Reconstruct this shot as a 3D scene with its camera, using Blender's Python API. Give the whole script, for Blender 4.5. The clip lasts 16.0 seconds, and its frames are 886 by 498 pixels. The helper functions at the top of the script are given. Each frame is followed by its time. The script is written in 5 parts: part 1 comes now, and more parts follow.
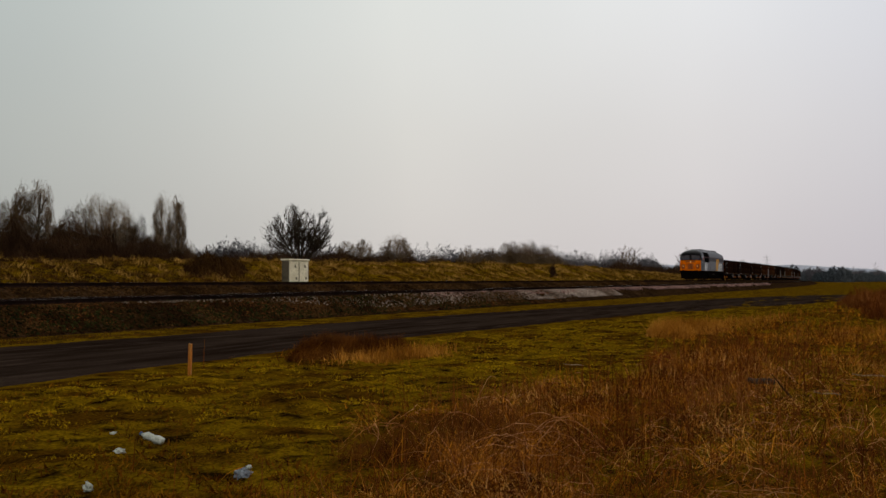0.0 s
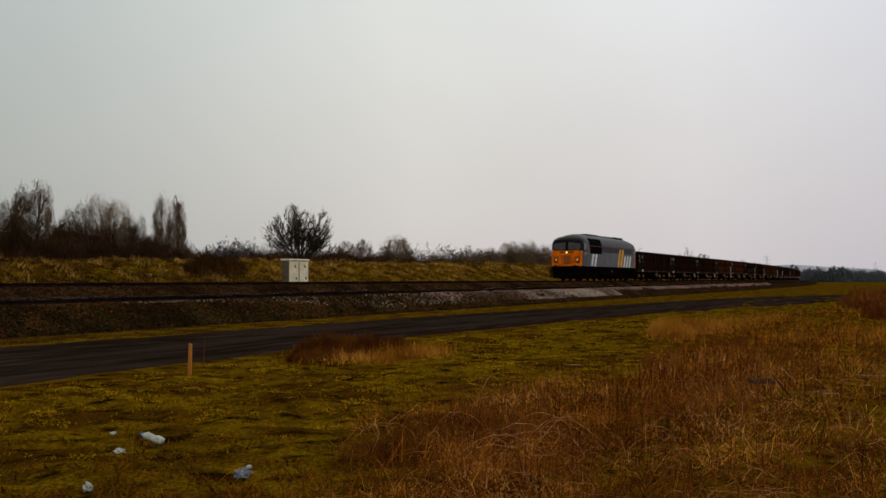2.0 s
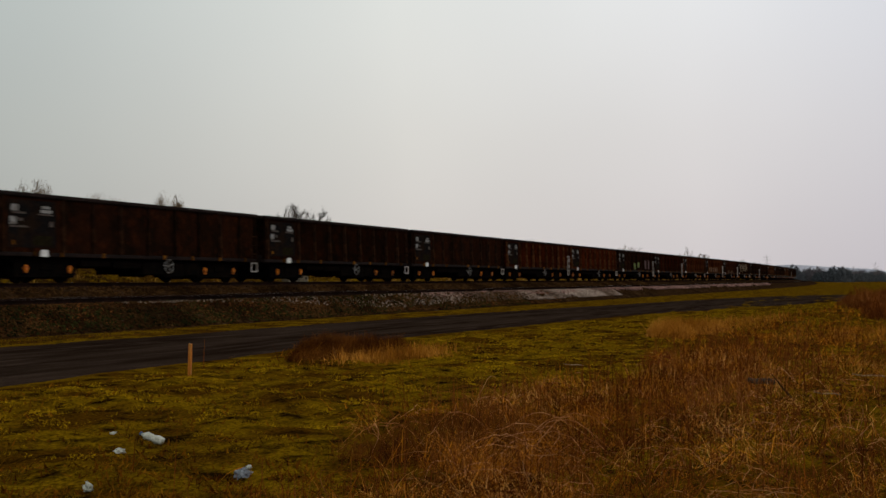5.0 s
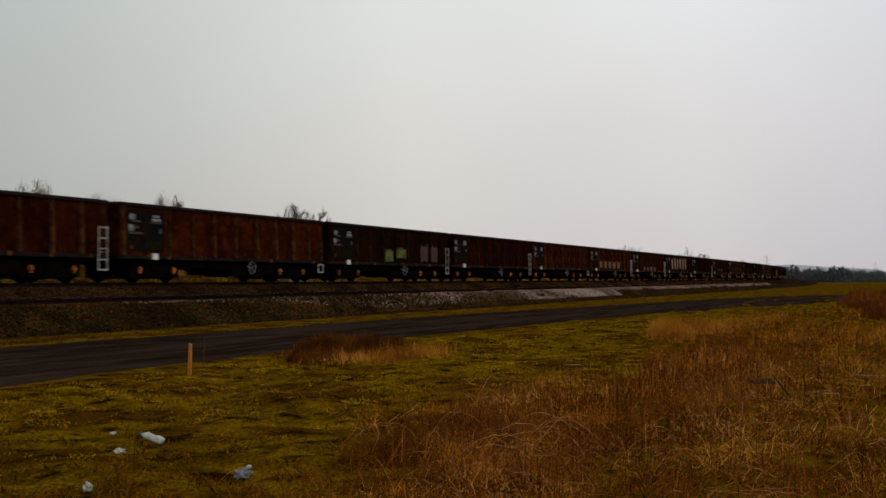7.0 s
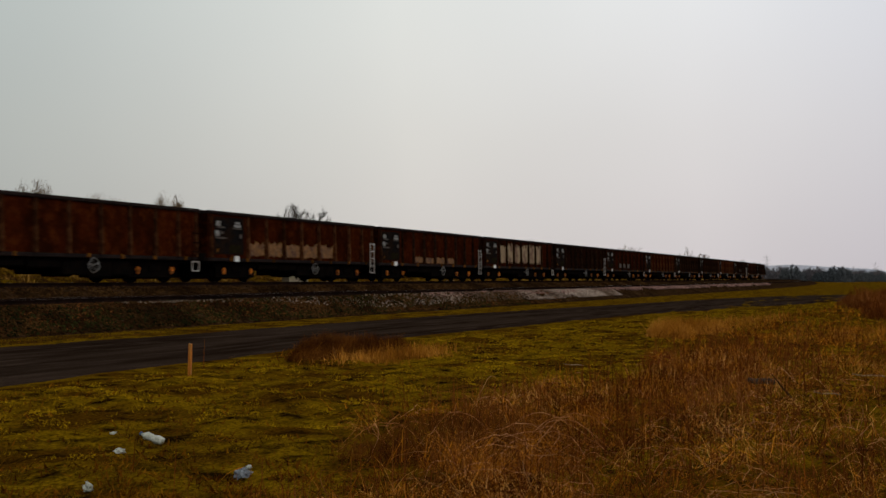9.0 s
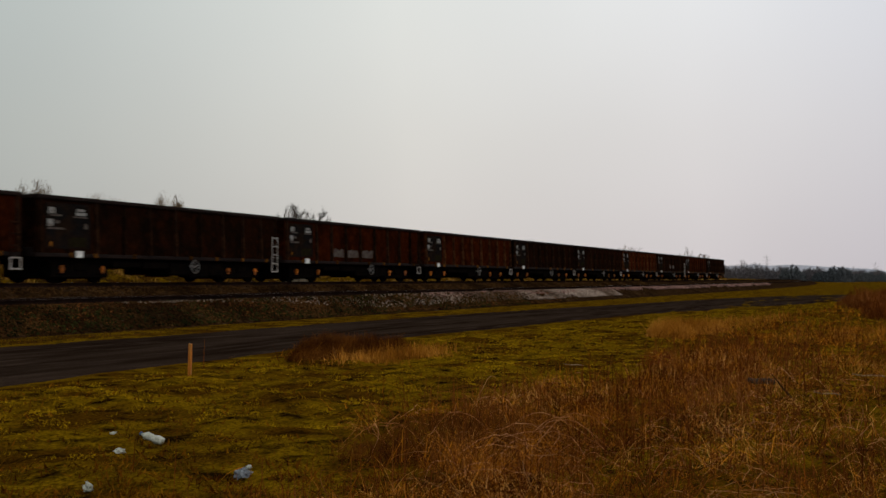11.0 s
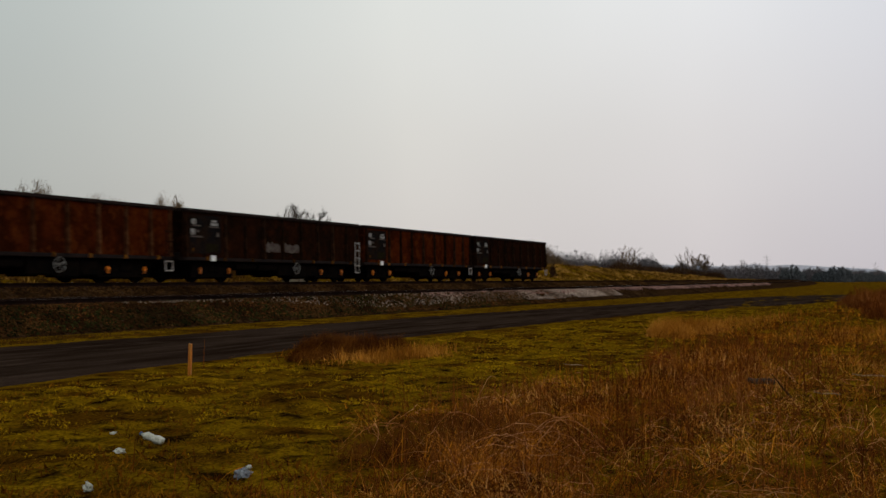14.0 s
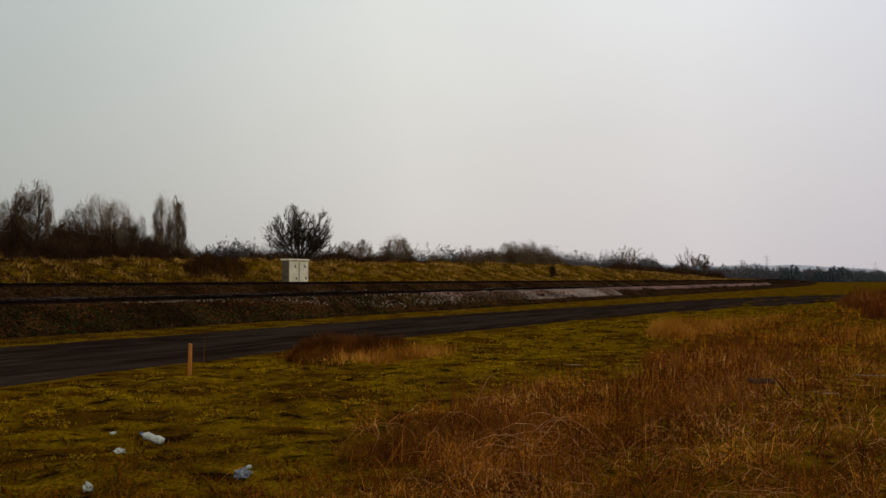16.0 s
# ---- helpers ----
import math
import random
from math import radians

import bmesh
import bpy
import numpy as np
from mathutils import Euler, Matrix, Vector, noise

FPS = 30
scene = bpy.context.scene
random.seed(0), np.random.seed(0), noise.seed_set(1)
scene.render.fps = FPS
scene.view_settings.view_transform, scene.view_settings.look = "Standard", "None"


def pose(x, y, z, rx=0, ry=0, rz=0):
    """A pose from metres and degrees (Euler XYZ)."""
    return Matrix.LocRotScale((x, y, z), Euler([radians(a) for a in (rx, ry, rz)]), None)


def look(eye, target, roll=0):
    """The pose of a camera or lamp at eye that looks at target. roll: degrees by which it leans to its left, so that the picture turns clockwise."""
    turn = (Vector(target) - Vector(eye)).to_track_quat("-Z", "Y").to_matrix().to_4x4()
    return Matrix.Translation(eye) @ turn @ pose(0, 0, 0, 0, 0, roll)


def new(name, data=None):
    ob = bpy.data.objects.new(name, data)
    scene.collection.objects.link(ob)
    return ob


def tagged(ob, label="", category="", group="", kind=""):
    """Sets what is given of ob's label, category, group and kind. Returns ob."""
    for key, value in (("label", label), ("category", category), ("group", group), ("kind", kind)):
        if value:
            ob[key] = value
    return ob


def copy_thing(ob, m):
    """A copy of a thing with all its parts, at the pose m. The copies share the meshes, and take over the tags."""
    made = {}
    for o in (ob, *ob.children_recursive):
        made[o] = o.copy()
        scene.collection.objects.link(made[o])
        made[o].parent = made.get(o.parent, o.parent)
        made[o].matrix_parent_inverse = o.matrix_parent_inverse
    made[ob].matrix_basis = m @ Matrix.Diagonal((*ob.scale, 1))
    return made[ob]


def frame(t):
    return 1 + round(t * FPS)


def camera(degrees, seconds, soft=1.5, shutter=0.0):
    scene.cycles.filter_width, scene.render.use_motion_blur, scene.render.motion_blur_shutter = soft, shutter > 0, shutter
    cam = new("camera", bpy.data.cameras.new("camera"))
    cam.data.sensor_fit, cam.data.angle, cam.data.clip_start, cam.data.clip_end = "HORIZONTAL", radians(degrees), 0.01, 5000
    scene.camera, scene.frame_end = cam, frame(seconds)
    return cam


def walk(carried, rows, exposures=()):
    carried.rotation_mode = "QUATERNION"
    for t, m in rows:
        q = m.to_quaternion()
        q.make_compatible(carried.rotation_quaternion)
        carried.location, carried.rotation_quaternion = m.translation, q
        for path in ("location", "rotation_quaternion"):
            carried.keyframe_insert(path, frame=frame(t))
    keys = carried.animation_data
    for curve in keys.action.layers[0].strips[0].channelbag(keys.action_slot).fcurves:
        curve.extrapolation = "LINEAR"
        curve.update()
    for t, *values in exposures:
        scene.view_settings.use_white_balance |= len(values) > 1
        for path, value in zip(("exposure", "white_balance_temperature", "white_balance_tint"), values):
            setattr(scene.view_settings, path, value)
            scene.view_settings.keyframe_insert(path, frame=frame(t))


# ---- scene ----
# ---- camera ----
EYE = (0.0, 0.0, 1.45)
YAW, PITCH = 23.58, 1.557
cam = camera(43.8, 16.0, soft=1.55, shutter=0.2)
AIM = (EYE[0] + 100 * math.cos(radians(YAW)), EYE[1] + 100 * math.sin(radians(YAW)), EYE[2] + 100 * math.tan(radians(PITCH)))
walk(cam, [(0.0, look(EYE, AIM)), (16.0, look(EYE, AIM))], exposures=[(0.0, 0.0), (16.0, 0.0)])

# ---- world and light: overcast winter sky ----
SUN_EL, SUN_AZ = 38.0, 262.0  # azimuth in the plan, counted from +x towards +y
world = bpy.data.worlds.new("overcast_sky")
scene.world = world
world.use_nodes = True
wn, wl = world.node_tree.nodes, world.node_tree.links
wn.clear()
w_out = wn.new("ShaderNodeOutputWorld")
w_bg = wn.new("ShaderNodeBackground")
w_bg2 = wn.new("ShaderNodeBackground")
w_add = wn.new("ShaderNodeAddShader")
w_sky = wn.new("ShaderNodeTexSky")
w_sky.sky_type = "NISHITA"
w_sky.sun_disc = False
w_sky.sun_elevation = radians(SUN_EL)
w_sky.sun_rotation = radians(90 - SUN_AZ)
w_sky.dust_density = 6.0
w_bg.inputs["Strength"].default_value = 0.012
wl.new(w_sky.outputs[0], w_bg.inputs[0])
w_tc = wn.new("ShaderNodeTexCoord")
w_sep = wn.new("ShaderNodeSeparateXYZ")
w_ramp = wn.new("ShaderNodeValToRGB")
w_ramp.color_ramp.elements[0].position = 0.0
w_ramp.color_ramp.elements[0].color = (0.60, 0.565, 0.565, 1)
w_ramp.color_ramp.elements[1].position = 0.32
w_ramp.color_ramp.elements[1].color = (0.74, 0.77, 0.765, 1)
w_mid = w_ramp.color_ramp.elements.new(0.13)
w_mid.color = (0.665, 0.65, 0.635, 1)
for w_pos, w_col in ((0.55, (0.53, 0.515, 0.46, 1)), (1.0, (0.36, 0.345, 0.3, 1))):
    w_ramp.color_ramp.elements.new(w_pos).color = w_col
# lens falloff put into the sky tint: dull grey-green left, dimmer and cooler right
w_side = wn.new("ShaderNodeMapRange")
for w_key, w_val in (("From Min", -0.1), ("From Max", 0.75), ("To Min", 0.0), ("To Max", 1.0)):
    w_side.inputs[w_key].default_value = w_val
w_tint = wn.new("ShaderNodeValToRGB")
w_tint.color_ramp.elements[0].color = (0.80, 0.80, 0.885, 1)
w_tint.color_ramp.elements[1].color = (0.57, 0.615, 0.59, 1)
w_tint.color_ramp.elements.new(0.33).color = (1.01, 0.995, 1.01, 1)
w_tint.color_ramp.elements.new(0.62).color = (0.98, 0.975, 0.935, 1)
w_prod = wn.new("ShaderNodeMix")
w_prod.data_type, w_prod.blend_type = "RGBA", "MULTIPLY"
w_prod.inputs[0].default_value = 1.0
w_noise = wn.new("ShaderNodeTexNoise")
w_noise.inputs["Scale"].default_value = 2.2
w_noise.inputs["Detail"].default_value = 3
w_map = wn.new("ShaderNodeMapRange")
w_map.inputs["To Min"].default_value = 0.88
w_map.inputs["To Max"].default_value = 1.12
w_mul = wn.new("ShaderNodeMix")
w_mul.data_type, w_mul.blend_type = "RGBA", "MULTIPLY"
w_mul.inputs[0].default_value = 1.0
wl.new(w_tc.outputs["Generated"], w_sep.inputs[0])
wl.new(w_sep.outputs["Z"], w_ramp.inputs[0])
wl.new(w_tc.outputs["Generated"], w_noise.inputs["Vector"])
wl.new(w_noise.outputs["Fac"], w_map.inputs["Value"])
wl.new(w_ramp.outputs[0], w_mul.inputs[6])
wl.new(w_sep.outputs["Y"], w_side.inputs["Value"])
wl.new(w_side.outputs[0], w_tint.inputs[0])
wl.new(w_map.outputs[0], w_prod.inputs[6])
wl.new(w_tint.outputs[0], w_prod.inputs[7])
wl.new(w_prod.outputs[2], w_mul.inputs[7])
wl.new(w_mul.outputs[2], w_bg2.inputs[0])
w_bg2.inputs["Strength"].default_value = 1.04
wl.new(w_bg.outputs[0], w_add.inputs[0])
wl.new(w_bg2.outputs[0], w_add.inputs[1])
wl.new(w_add.outputs[0], w_out.inputs[0])

sun = new("sun", bpy.data.lights.new("sun", "SUN"))
sun.data.energy, sun.data.angle, sun.data.color = 0.5, radians(18), (1.0, 0.96, 0.9)
sun.matrix_world = look((60 * math.cos(radians(SUN_AZ)), 60 * math.sin(radians(SUN_AZ)), 60 * math.tan(radians(SUN_EL))), (0, 0, 0))


# ---- materials ----
def material(name, base, second=None, third=None, rough=0.85, metal=0.0, scale=6.0, fine=60.0, bump=0.3, rand=0.0, island=0.0,
             space="Object", mix=(0.42, 0.6), stretch=(1, 1, 1), spec=0.3, fine_amount=0.35, depth=0.02, third_at=(0.5, 0.68)):
    """A procedural surface: base and second colour in large patches, third in small ones, grain and relief."""
    m = bpy.data.materials.new(name)
    m.use_nodes = True
    n, l = m.node_tree.nodes, m.node_tree.links
    bsdf = n["Principled BSDF"]
    bsdf.inputs["Roughness"].default_value = rough
    bsdf.inputs["Metallic"].default_value = metal
    bsdf.inputs["Specular IOR Level"].default_value = spec
    tc = n.new("ShaderNodeTexCoord")
    mp = n.new("ShaderNodeMapping")
    mp.inputs["Scale"].default_value = stretch
    if space == "World":
        geo = n.new("ShaderNodeNewGeometry")
        l.new(geo.outputs["Position"], mp.inputs["Vector"])
    else:
        l.new(tc.outputs[space], mp.inputs["Vector"])

    def tex(sc, detail=7.0):
        t = n.new("ShaderNodeTexNoise")
        t.inputs["Scale"].default_value = sc
        t.inputs["Detail"].default_value = detail
        l.new(mp.outputs[0], t.inputs["Vector"])
        return t

    def blend(fac, a, b):
        x = n.new("ShaderNodeMix")
        x.data_type = "RGBA"
        l.new(fac, x.inputs[0])
        for sock, v in ((x.inputs[6], a), (x.inputs[7], b)):
            if isinstance(v, tuple):
                sock.default_value = (*v, 1)
            else:
                l.new(v, sock)
        return x.outputs[2]

    def ranged(out, lo, hi, a=0.0, b=1.0):
        r = n.new("ShaderNodeMapRange")
        for key, v in (("From Min", lo), ("From Max", hi), ("To Min", a), ("To Max", b)):
            r.inputs[key].default_value = v
        l.new(out, r.inputs["Value"])
        return r.outputs[0]

    big, small = tex(scale), tex(fine)
    col = base
    if second:
        col = blend(ranged(big.outputs["Fac"], *mix), base, second)
    if third:
        mid = tex(scale * 3.7)
        col = blend(ranged(mid.outputs["Fac"], *third_at), col, third)
    grain = ranged(small.outputs["Fac"], 0.3, 0.7, 1 - fine_amount, 1 + fine_amount)
    mul = n.new("ShaderNodeMix")
    mul.data_type, mul.blend_type = "RGBA", "MULTIPLY"
    mul.inputs[0].default_value = 1.0
    if isinstance(col, tuple):
        mul.inputs[6].default_value = (*col, 1)
    else:
        l.new(col, mul.inputs[6])
    comb = n.new("ShaderNodeCombineColor")
    for i in range(3):
        l.new(grain, comb.inputs[i])
    l.new(comb.outputs[0], mul.inputs[7])
    out = mul.outputs[2]
    for amount, node, sock in ((rand, "ShaderNodeObjectInfo", "Random"), (island, "ShaderNodeNewGeometry", "Random Per Island")):
        if amount:
            src = n.new(node)
            v = ranged(src.outputs[sock], 0, 1, 1 - amount, 1 + amount)
            hsv = n.new("ShaderNodeHueSaturation")
            l.new(v, hsv.inputs["Value"])
            l.new(out, hsv.inputs["Color"])
            out = hsv.outputs[0]
    l.new(out, bsdf.inputs["Base Color"])
    if bump:
        b = n.new("ShaderNodeBump")
        b.inputs["Strength"].default_value = bump
        b.inputs["Distance"].default_value = depth
        l.new(small.outputs["Fac"], b.inputs["Height"])
        l.new(b.outputs[0], bsdf.inputs["Normal"])
    return m


def glow(name, color, strength):
    m = bpy.data.materials.new(name)
    m.use_nodes = True
    b = m.node_tree.nodes["Principled BSDF"]
    b.inputs["Base Color"].default_value = (*color, 1)
    b.inputs["Emission Color"].default_value = (*color, 1)
    b.inputs["Emission Strength"].default_value = strength
    return m


def blades_material(name, a, b, c, patch=0.6, gain=2.3, each=0.5):
    """Grass and twigs: three colours dealt out blade by blade, in drifts over the ground."""
    m = bpy.data.materials.new(name)
    m.use_nodes = True
    n, l = m.node_tree.nodes, m.node_tree.links
    bsdf = n["Principled BSDF"]
    bsdf.inputs["Roughness"].default_value = 0.95
    bsdf.inputs["Specular IOR Level"].default_value = 0.02
    geo = n.new("ShaderNodeNewGeometry")
    t = n.new("ShaderNodeTexNoise")
    t.inputs["Scale"].default_value = patch
    t.inputs["Detail"].default_value = 4.0
    l.new(geo.outputs["Position"], t.inputs["Vector"])
    add = n.new("ShaderNodeMath")
    add.operation = "MULTIPLY_ADD"
    l.new(t.outputs["Fac"], add.inputs[0])
    add.inputs[1].default_value = gain
    half = n.new("ShaderNodeMath")
    half.operation = "MULTIPLY_ADD"
    l.new(geo.outputs["Random Per Island"], half.inputs[0])
    half.inputs[1].default_value = each
    half.inputs[2].default_value = 0.5 - 0.5 * gain - 0.5 * each
    l.new(half.outputs[0], add.inputs[2])
    r = n.new("ShaderNodeValToRGB")
    r.color_ramp.elements[0].position, r.color_ramp.elements[0].color = 0.1, (*a, 1)
    r.color_ramp.elements[1].position, r.color_ramp.elements[1].color = 0.95, (*c, 1)
    e = r.color_ramp.elements.new(0.5)
    e.color = (*b, 1)
    l.new(add.outputs[0], r.inputs[0])
    l.new(r.outputs[0], bsdf.inputs["Base Color"])
    return m


M = {}
M["ground"] = material("ground_soil_moss", (0.1535, 0.088, 0.0027), (0.0667, 0.0293, 0.002), (0.0146, 0.0074, 0.0013), third_at=(0.49, 0.66), mix=(0.42, 0.58), scale=0.8, fine=26, fine_amount=0.7, bump=1.0, space="World", depth=0.05, spec=0.0, rough=1.0)
M["asphalt"] = material("worn_asphalt", (0.028, 0.0185, 0.0132), (0.0134, 0.0081, 0.0056), (0.0403, 0.0274, 0.0202), scale=0.5, fine=40, bump=0.4, space="World", stretch=(0.25, 1.8, 1), spec=0.0, rough=1.0)
M["ballast"] = material("ballast_bed", (0.025, 0.0125, 0.005), (0.0112, 0.0063, 0.0028), (0.045, 0.025, 0.0125), scale=0.5, fine=9, bump=1.0, space="World", depth=0.06, fine_amount=0.7, spec=0.0)
M["stone_grey"] = material("ballast_stone_grey", (0.286, 0.2275, 0.182), (0.091, 0.0624, 0.0416), scale=0.3, fine=12, bump=0.2, island=0.5, space="World", spec=0.0)
M["stone_pink"] = material("ballast_stone_pink", (0.2295, 0.1339, 0.1115), (0.1275, 0.0765, 0.0638), scale=0.3, fine=12, bump=0.2, island=0.45, space="World", spec=0.0)
M["stone_brown"] = material("ballast_stone_brown", (0.0562, 0.0275, 0.0088), (0.0213, 0.01, 0.0037), scale=0.5, fine=12, bump=0.2, island=0.5, space="World", spec=0.0)
M["stone_moss"] = material("ballast_stone_mossy", (0.02, 0.021, 0.006), (0.008, 0.008, 0.003), scale=0.8, fine=12, bump=0.2, island=0.6, space="World", spec=0.0)
M["stone_rust"] = material("ballast_stone_rusty", (0.1, 0.035, 0.01), (0.04, 0.014, 0.005), scale=0.8, fine=12, bump=0.2, island=0.6, space="World", spec=0.0)
M["rail"] = material("rusty_rail", (0.014, 0.008, 0.006), (0.008, 0.005, 0.004), scale=2, fine=30, rough=0.9, metal=0.0, bump=0.2, spec=0.0)
M["rail_top"] = material("polished_rail_head", (0.3, 0.27, 0.25), (0.06, 0.045, 0.04), scale=0.12, fine=30, rough=0.5, metal=0.9, bump=0.05)
M["rail_shiny"] = material("running_rail_head", (0.42, 0.39, 0.37), (0.25, 0.22, 0.2), scale=0.12, fine=30, rough=0.4, metal=0.9, bump=0.05)
M["sleeper"] = material("concrete_sleeper", (0.032, 0.018, 0.01), (0.02, 0.011, 0.006), scale=3, fine=30, bump=0.3, spec=0.0, rand=0.3)


# ---- mesh helpers ----
def part(name, bm, mat, parent=None, label="", smooth=False):
    """Links a bmesh as one mesh object, under a thing or a part."""
    me = bpy.data.meshes.new(name)
    bm.to_mesh(me)
    bm.free()
    for x in (mat if isinstance(mat, (list, tuple)) else [mat]):
        me.materials.append(x)
    if smooth:
        for p in me.polygons:
            p.use_smooth = True
    ob = new(name, me)
    if parent:
        ob.parent = parent
    return tagged(ob, label) if label else ob


def block(bm, x0, x1, y0, y1, z0, z1, bev=0.0, mat=0):
    g = bmesh.ops.create_cube(bm, size=1.0, matrix=Matrix.Translation(((x0 + x1) / 2, (y0 + y1) / 2, (z0 + z1) / 2)) @ Matrix.Diagonal((x1 - x0, y1 - y0, z1 - z0, 1)))
    vs = g["verts"]
    faces = {f for v in vs for f in v.link_faces}
    for f in faces:
        f.material_index = mat
    if bev:
        bmesh.ops.bevel(bm, geom=list({e for v in vs for e in v.link_edges}), offset=bev, segments=1, affect="EDGES", profile=0.5)
    return vs


def rod(bm, a, b, r, seg=8, r2=None):
    a, b = Vector(a), Vector(b)
    d = b - a
    m = Matrix.Translation((a + b) / 2) @ d.to_track_quat("Z", "Y").to_matrix().to_4x4()
    return bmesh.ops.create_cone(bm, cap_ends=True, segments=seg, radius1=r, radius2=r if r2 is None else r2, depth=d.length, matrix=m)["verts"]


def bm_box(*a, **k):
    bm = bmesh.new()
    block(bm, *a, **k)
    return bm


def bm_rod(*a, **k):
    bm = bmesh.new()
    rod(bm, *a, **k)
    return bm


def raw(name, verts, faces, mat, parent=None, smooth=False):
    """An object from arrays: verts (n, 3), faces (m, 3 or 4)."""
    verts, faces = np.asarray(verts, np.float32), np.asarray(faces, np.int32)
    me = bpy.data.meshes.new(name)
    k = faces.shape[1]
    me.vertices.add(len(verts))
    me.vertices.foreach_set("co", verts.ravel())
    me.loops.add(faces.size)
    me.loops.foreach_set("vertex_index", faces.ravel())
    me.polygons.add(len(faces))
    me.polygons.foreach_set("loop_start", np.arange(0, faces.size, k, dtype=np.int32))
    me.update(calc_edges=True)
    me.validate()
    me.materials.append(mat)
    if smooth:
        me.polygons.foreach_set("use_smooth", np.ones(len(faces), bool))
    ob = new(name, me)
    if parent:
        ob.parent = parent
    return ob


def empty(name, x=0, y=0, z=0, rz=0):
    ob = new(name)
    ob.matrix_basis = pose(x, y, z, 0, 0, rz)
    return ob


# ---- the lie of the land ----
TRACK_Y, RAIL_Z = 27.23, 1.32      # far line, used by the train
NEAR_Y, NEAR_Z = 23.75, 0.88       # near line, lower
BEND_X, BEND_R = 120.0, 2900.0     # the line bends away beyond this


def bend(x):
    x = np.asarray(x, float)
    return np.where(x > BEND_X, np.minimum((x - BEND_X) ** 2 / (2 * BEND_R), 120 + 0.2 * x), 0.0)


def step(v):
    v = np.clip(v, 0, 1)
    return v * v * (3 - 2 * v)


def wave(x, y, seed, size):
    """Smooth unevenness of about -1 to 1."""
    r = np.random.RandomState(seed)
    out = 0
    for k in range(5):
        a, b = r.uniform(0, 6.28, 2)
        s = r.uniform(0.6, 1.8) * 6.28 / size
        out = out + np.sin(x * math.cos(a) * s + y * math.sin(a) * s + b)
    return out / 2.6


def land(x, y):
    x, y = np.asarray(x, float), np.asarray(y, float)
    yy = y - bend(x)
    h = 0.45 * step((yy - 20.7) / 1.5) + 0.42 * step((yy - 25.0) / 1.2)
    crest = np.interp(x, [0, 45, 68, 90, 114, 135, 164, 205, 260, 400], [1.35, 1.4, 1.68, 1.8, 2.05, 2.15, 1.7, 1.3, 0.7, 0.4])
    crest = crest * (1 + 0.05 * wave(x, y, 3, 14)) * (1 + 0.07 * wave(x, y, 4, 6.0))
    h = h + crest * step((yy - 33) / 8.5) * (1 - 0.7 * step((yy - 50) / 30))
    rough = np.where(yy < 10.5, 0.03, 0.0) + np.where(yy > 33, 0.12, 0.0)
    return h + rough * wave(x, y, 5, 2.3) + np.where(yy < 10, 0.025, 0) * (wave(x, y, 6, 0.9) + 0.7 * wave(x, y, 8, 0.45))


def sheet(name, xs, ys, height, mat, cut=None):
    gx, gy = np.meshgrid(xs, ys, indexing="ij")
    v = np.stack([gx, gy, height(gx, gy)], -1).reshape(-1, 3)
    i = np.arange(len(xs) * len(ys)).reshape(len(xs), len(ys))
    f = np.stack([i[:-1, :-1], i[1:, :-1], i[1:, 1:], i[:-1, 1:]], -1).reshape(-1, 4)
    return raw(name, v, f, mat, smooth=True)


gxs = np.concatenate([[-4500, -2000, -900, -400, -200, -100, -60, -40, -25, -15, -8, -4], np.arange(-2, 60, 0.4), np.arange(60, 150, 1.5), np.arange(150, 400, 6), [450, 520, 620, 800, 1100, 1700, 2800, 4800]])
gys = np.concatenate([[-4500, -1500, -500, -200, -90, -45, -25, -15, -10], np.arange(-7, 16, 0.4), np.arange(16, 52, 0.5), np.arange(52, 100, 4), [115, 140, 180, 250, 400, 700, 1300, 2500, 4800]])
ground = sheet("ground", gxs, gys, land, M["ground"])
tagged(ground, "mossy rough ground with brown soil and short grass", "ground", kind="structure")

# road: a dark worn strip alongside the railway
ROAD_X = [-60, 0, 10, 15, 20, 27, 35, 45, 58, 70, 82, 95, 105, 115, 130]
ROAD_NEAR = [10.8, 10.8, 10.8, 11.2, 11.5, 11.2, 10.8, 10.0, 7.9, 5.6, 2.6, -1.5, -6, -12, -22]
ROAD_FAR = [18.3, 18.3, 18.4, 18.4, 18.3, 18.2, 18.1, 17.7, 16.6, 15.7, 14.5, 12.5, 9.0, 4.0, -7]


def ribbon(name, xs, near, far, n, lift, mat, wob=0.0, seed=1):
    t = np.linspace(0, 1, n)
    xs = np.asarray(xs, float)
    a = near + wob * wave(xs, 0 * xs, seed, 3.0)
    b = far + wob * wave(xs, 0 * xs, seed + 1, 3.0)
    gx = np.repeat(xs[:, None], n, 1)
    gy = a[:, None] + (b - a)[:, None] * t
    gz = 0.0 * gx + lift - 0.14 * (np.abs(t - 0.5) * 2) ** 12
    i = np.arange(gx.size).reshape(gx.shape)
    f = np.stack([i[:-1, :-1], i[1:, :-1], i[1:, 1:], i[:-1, 1:]], -1).reshape(-1, 4)
    return raw(name, np.stack([gx, gy, gz], -1).reshape(-1, 3), f, mat, smooth=True)


rx = np.concatenate([np.arange(-60, 0, 4), np.arange(0, 60, 0.5), np.arange(60, 130, 2)])
road = ribbon("road", rx, np.interp(rx, ROAD_X, ROAD_NEAR), np.interp(rx, ROAD_X, ROAD_FAR), 24, 0.03, M["asphalt"], wob=0.12)
tagged(road, "dark worn asphalt service road beside the railway", "road", kind="structure")


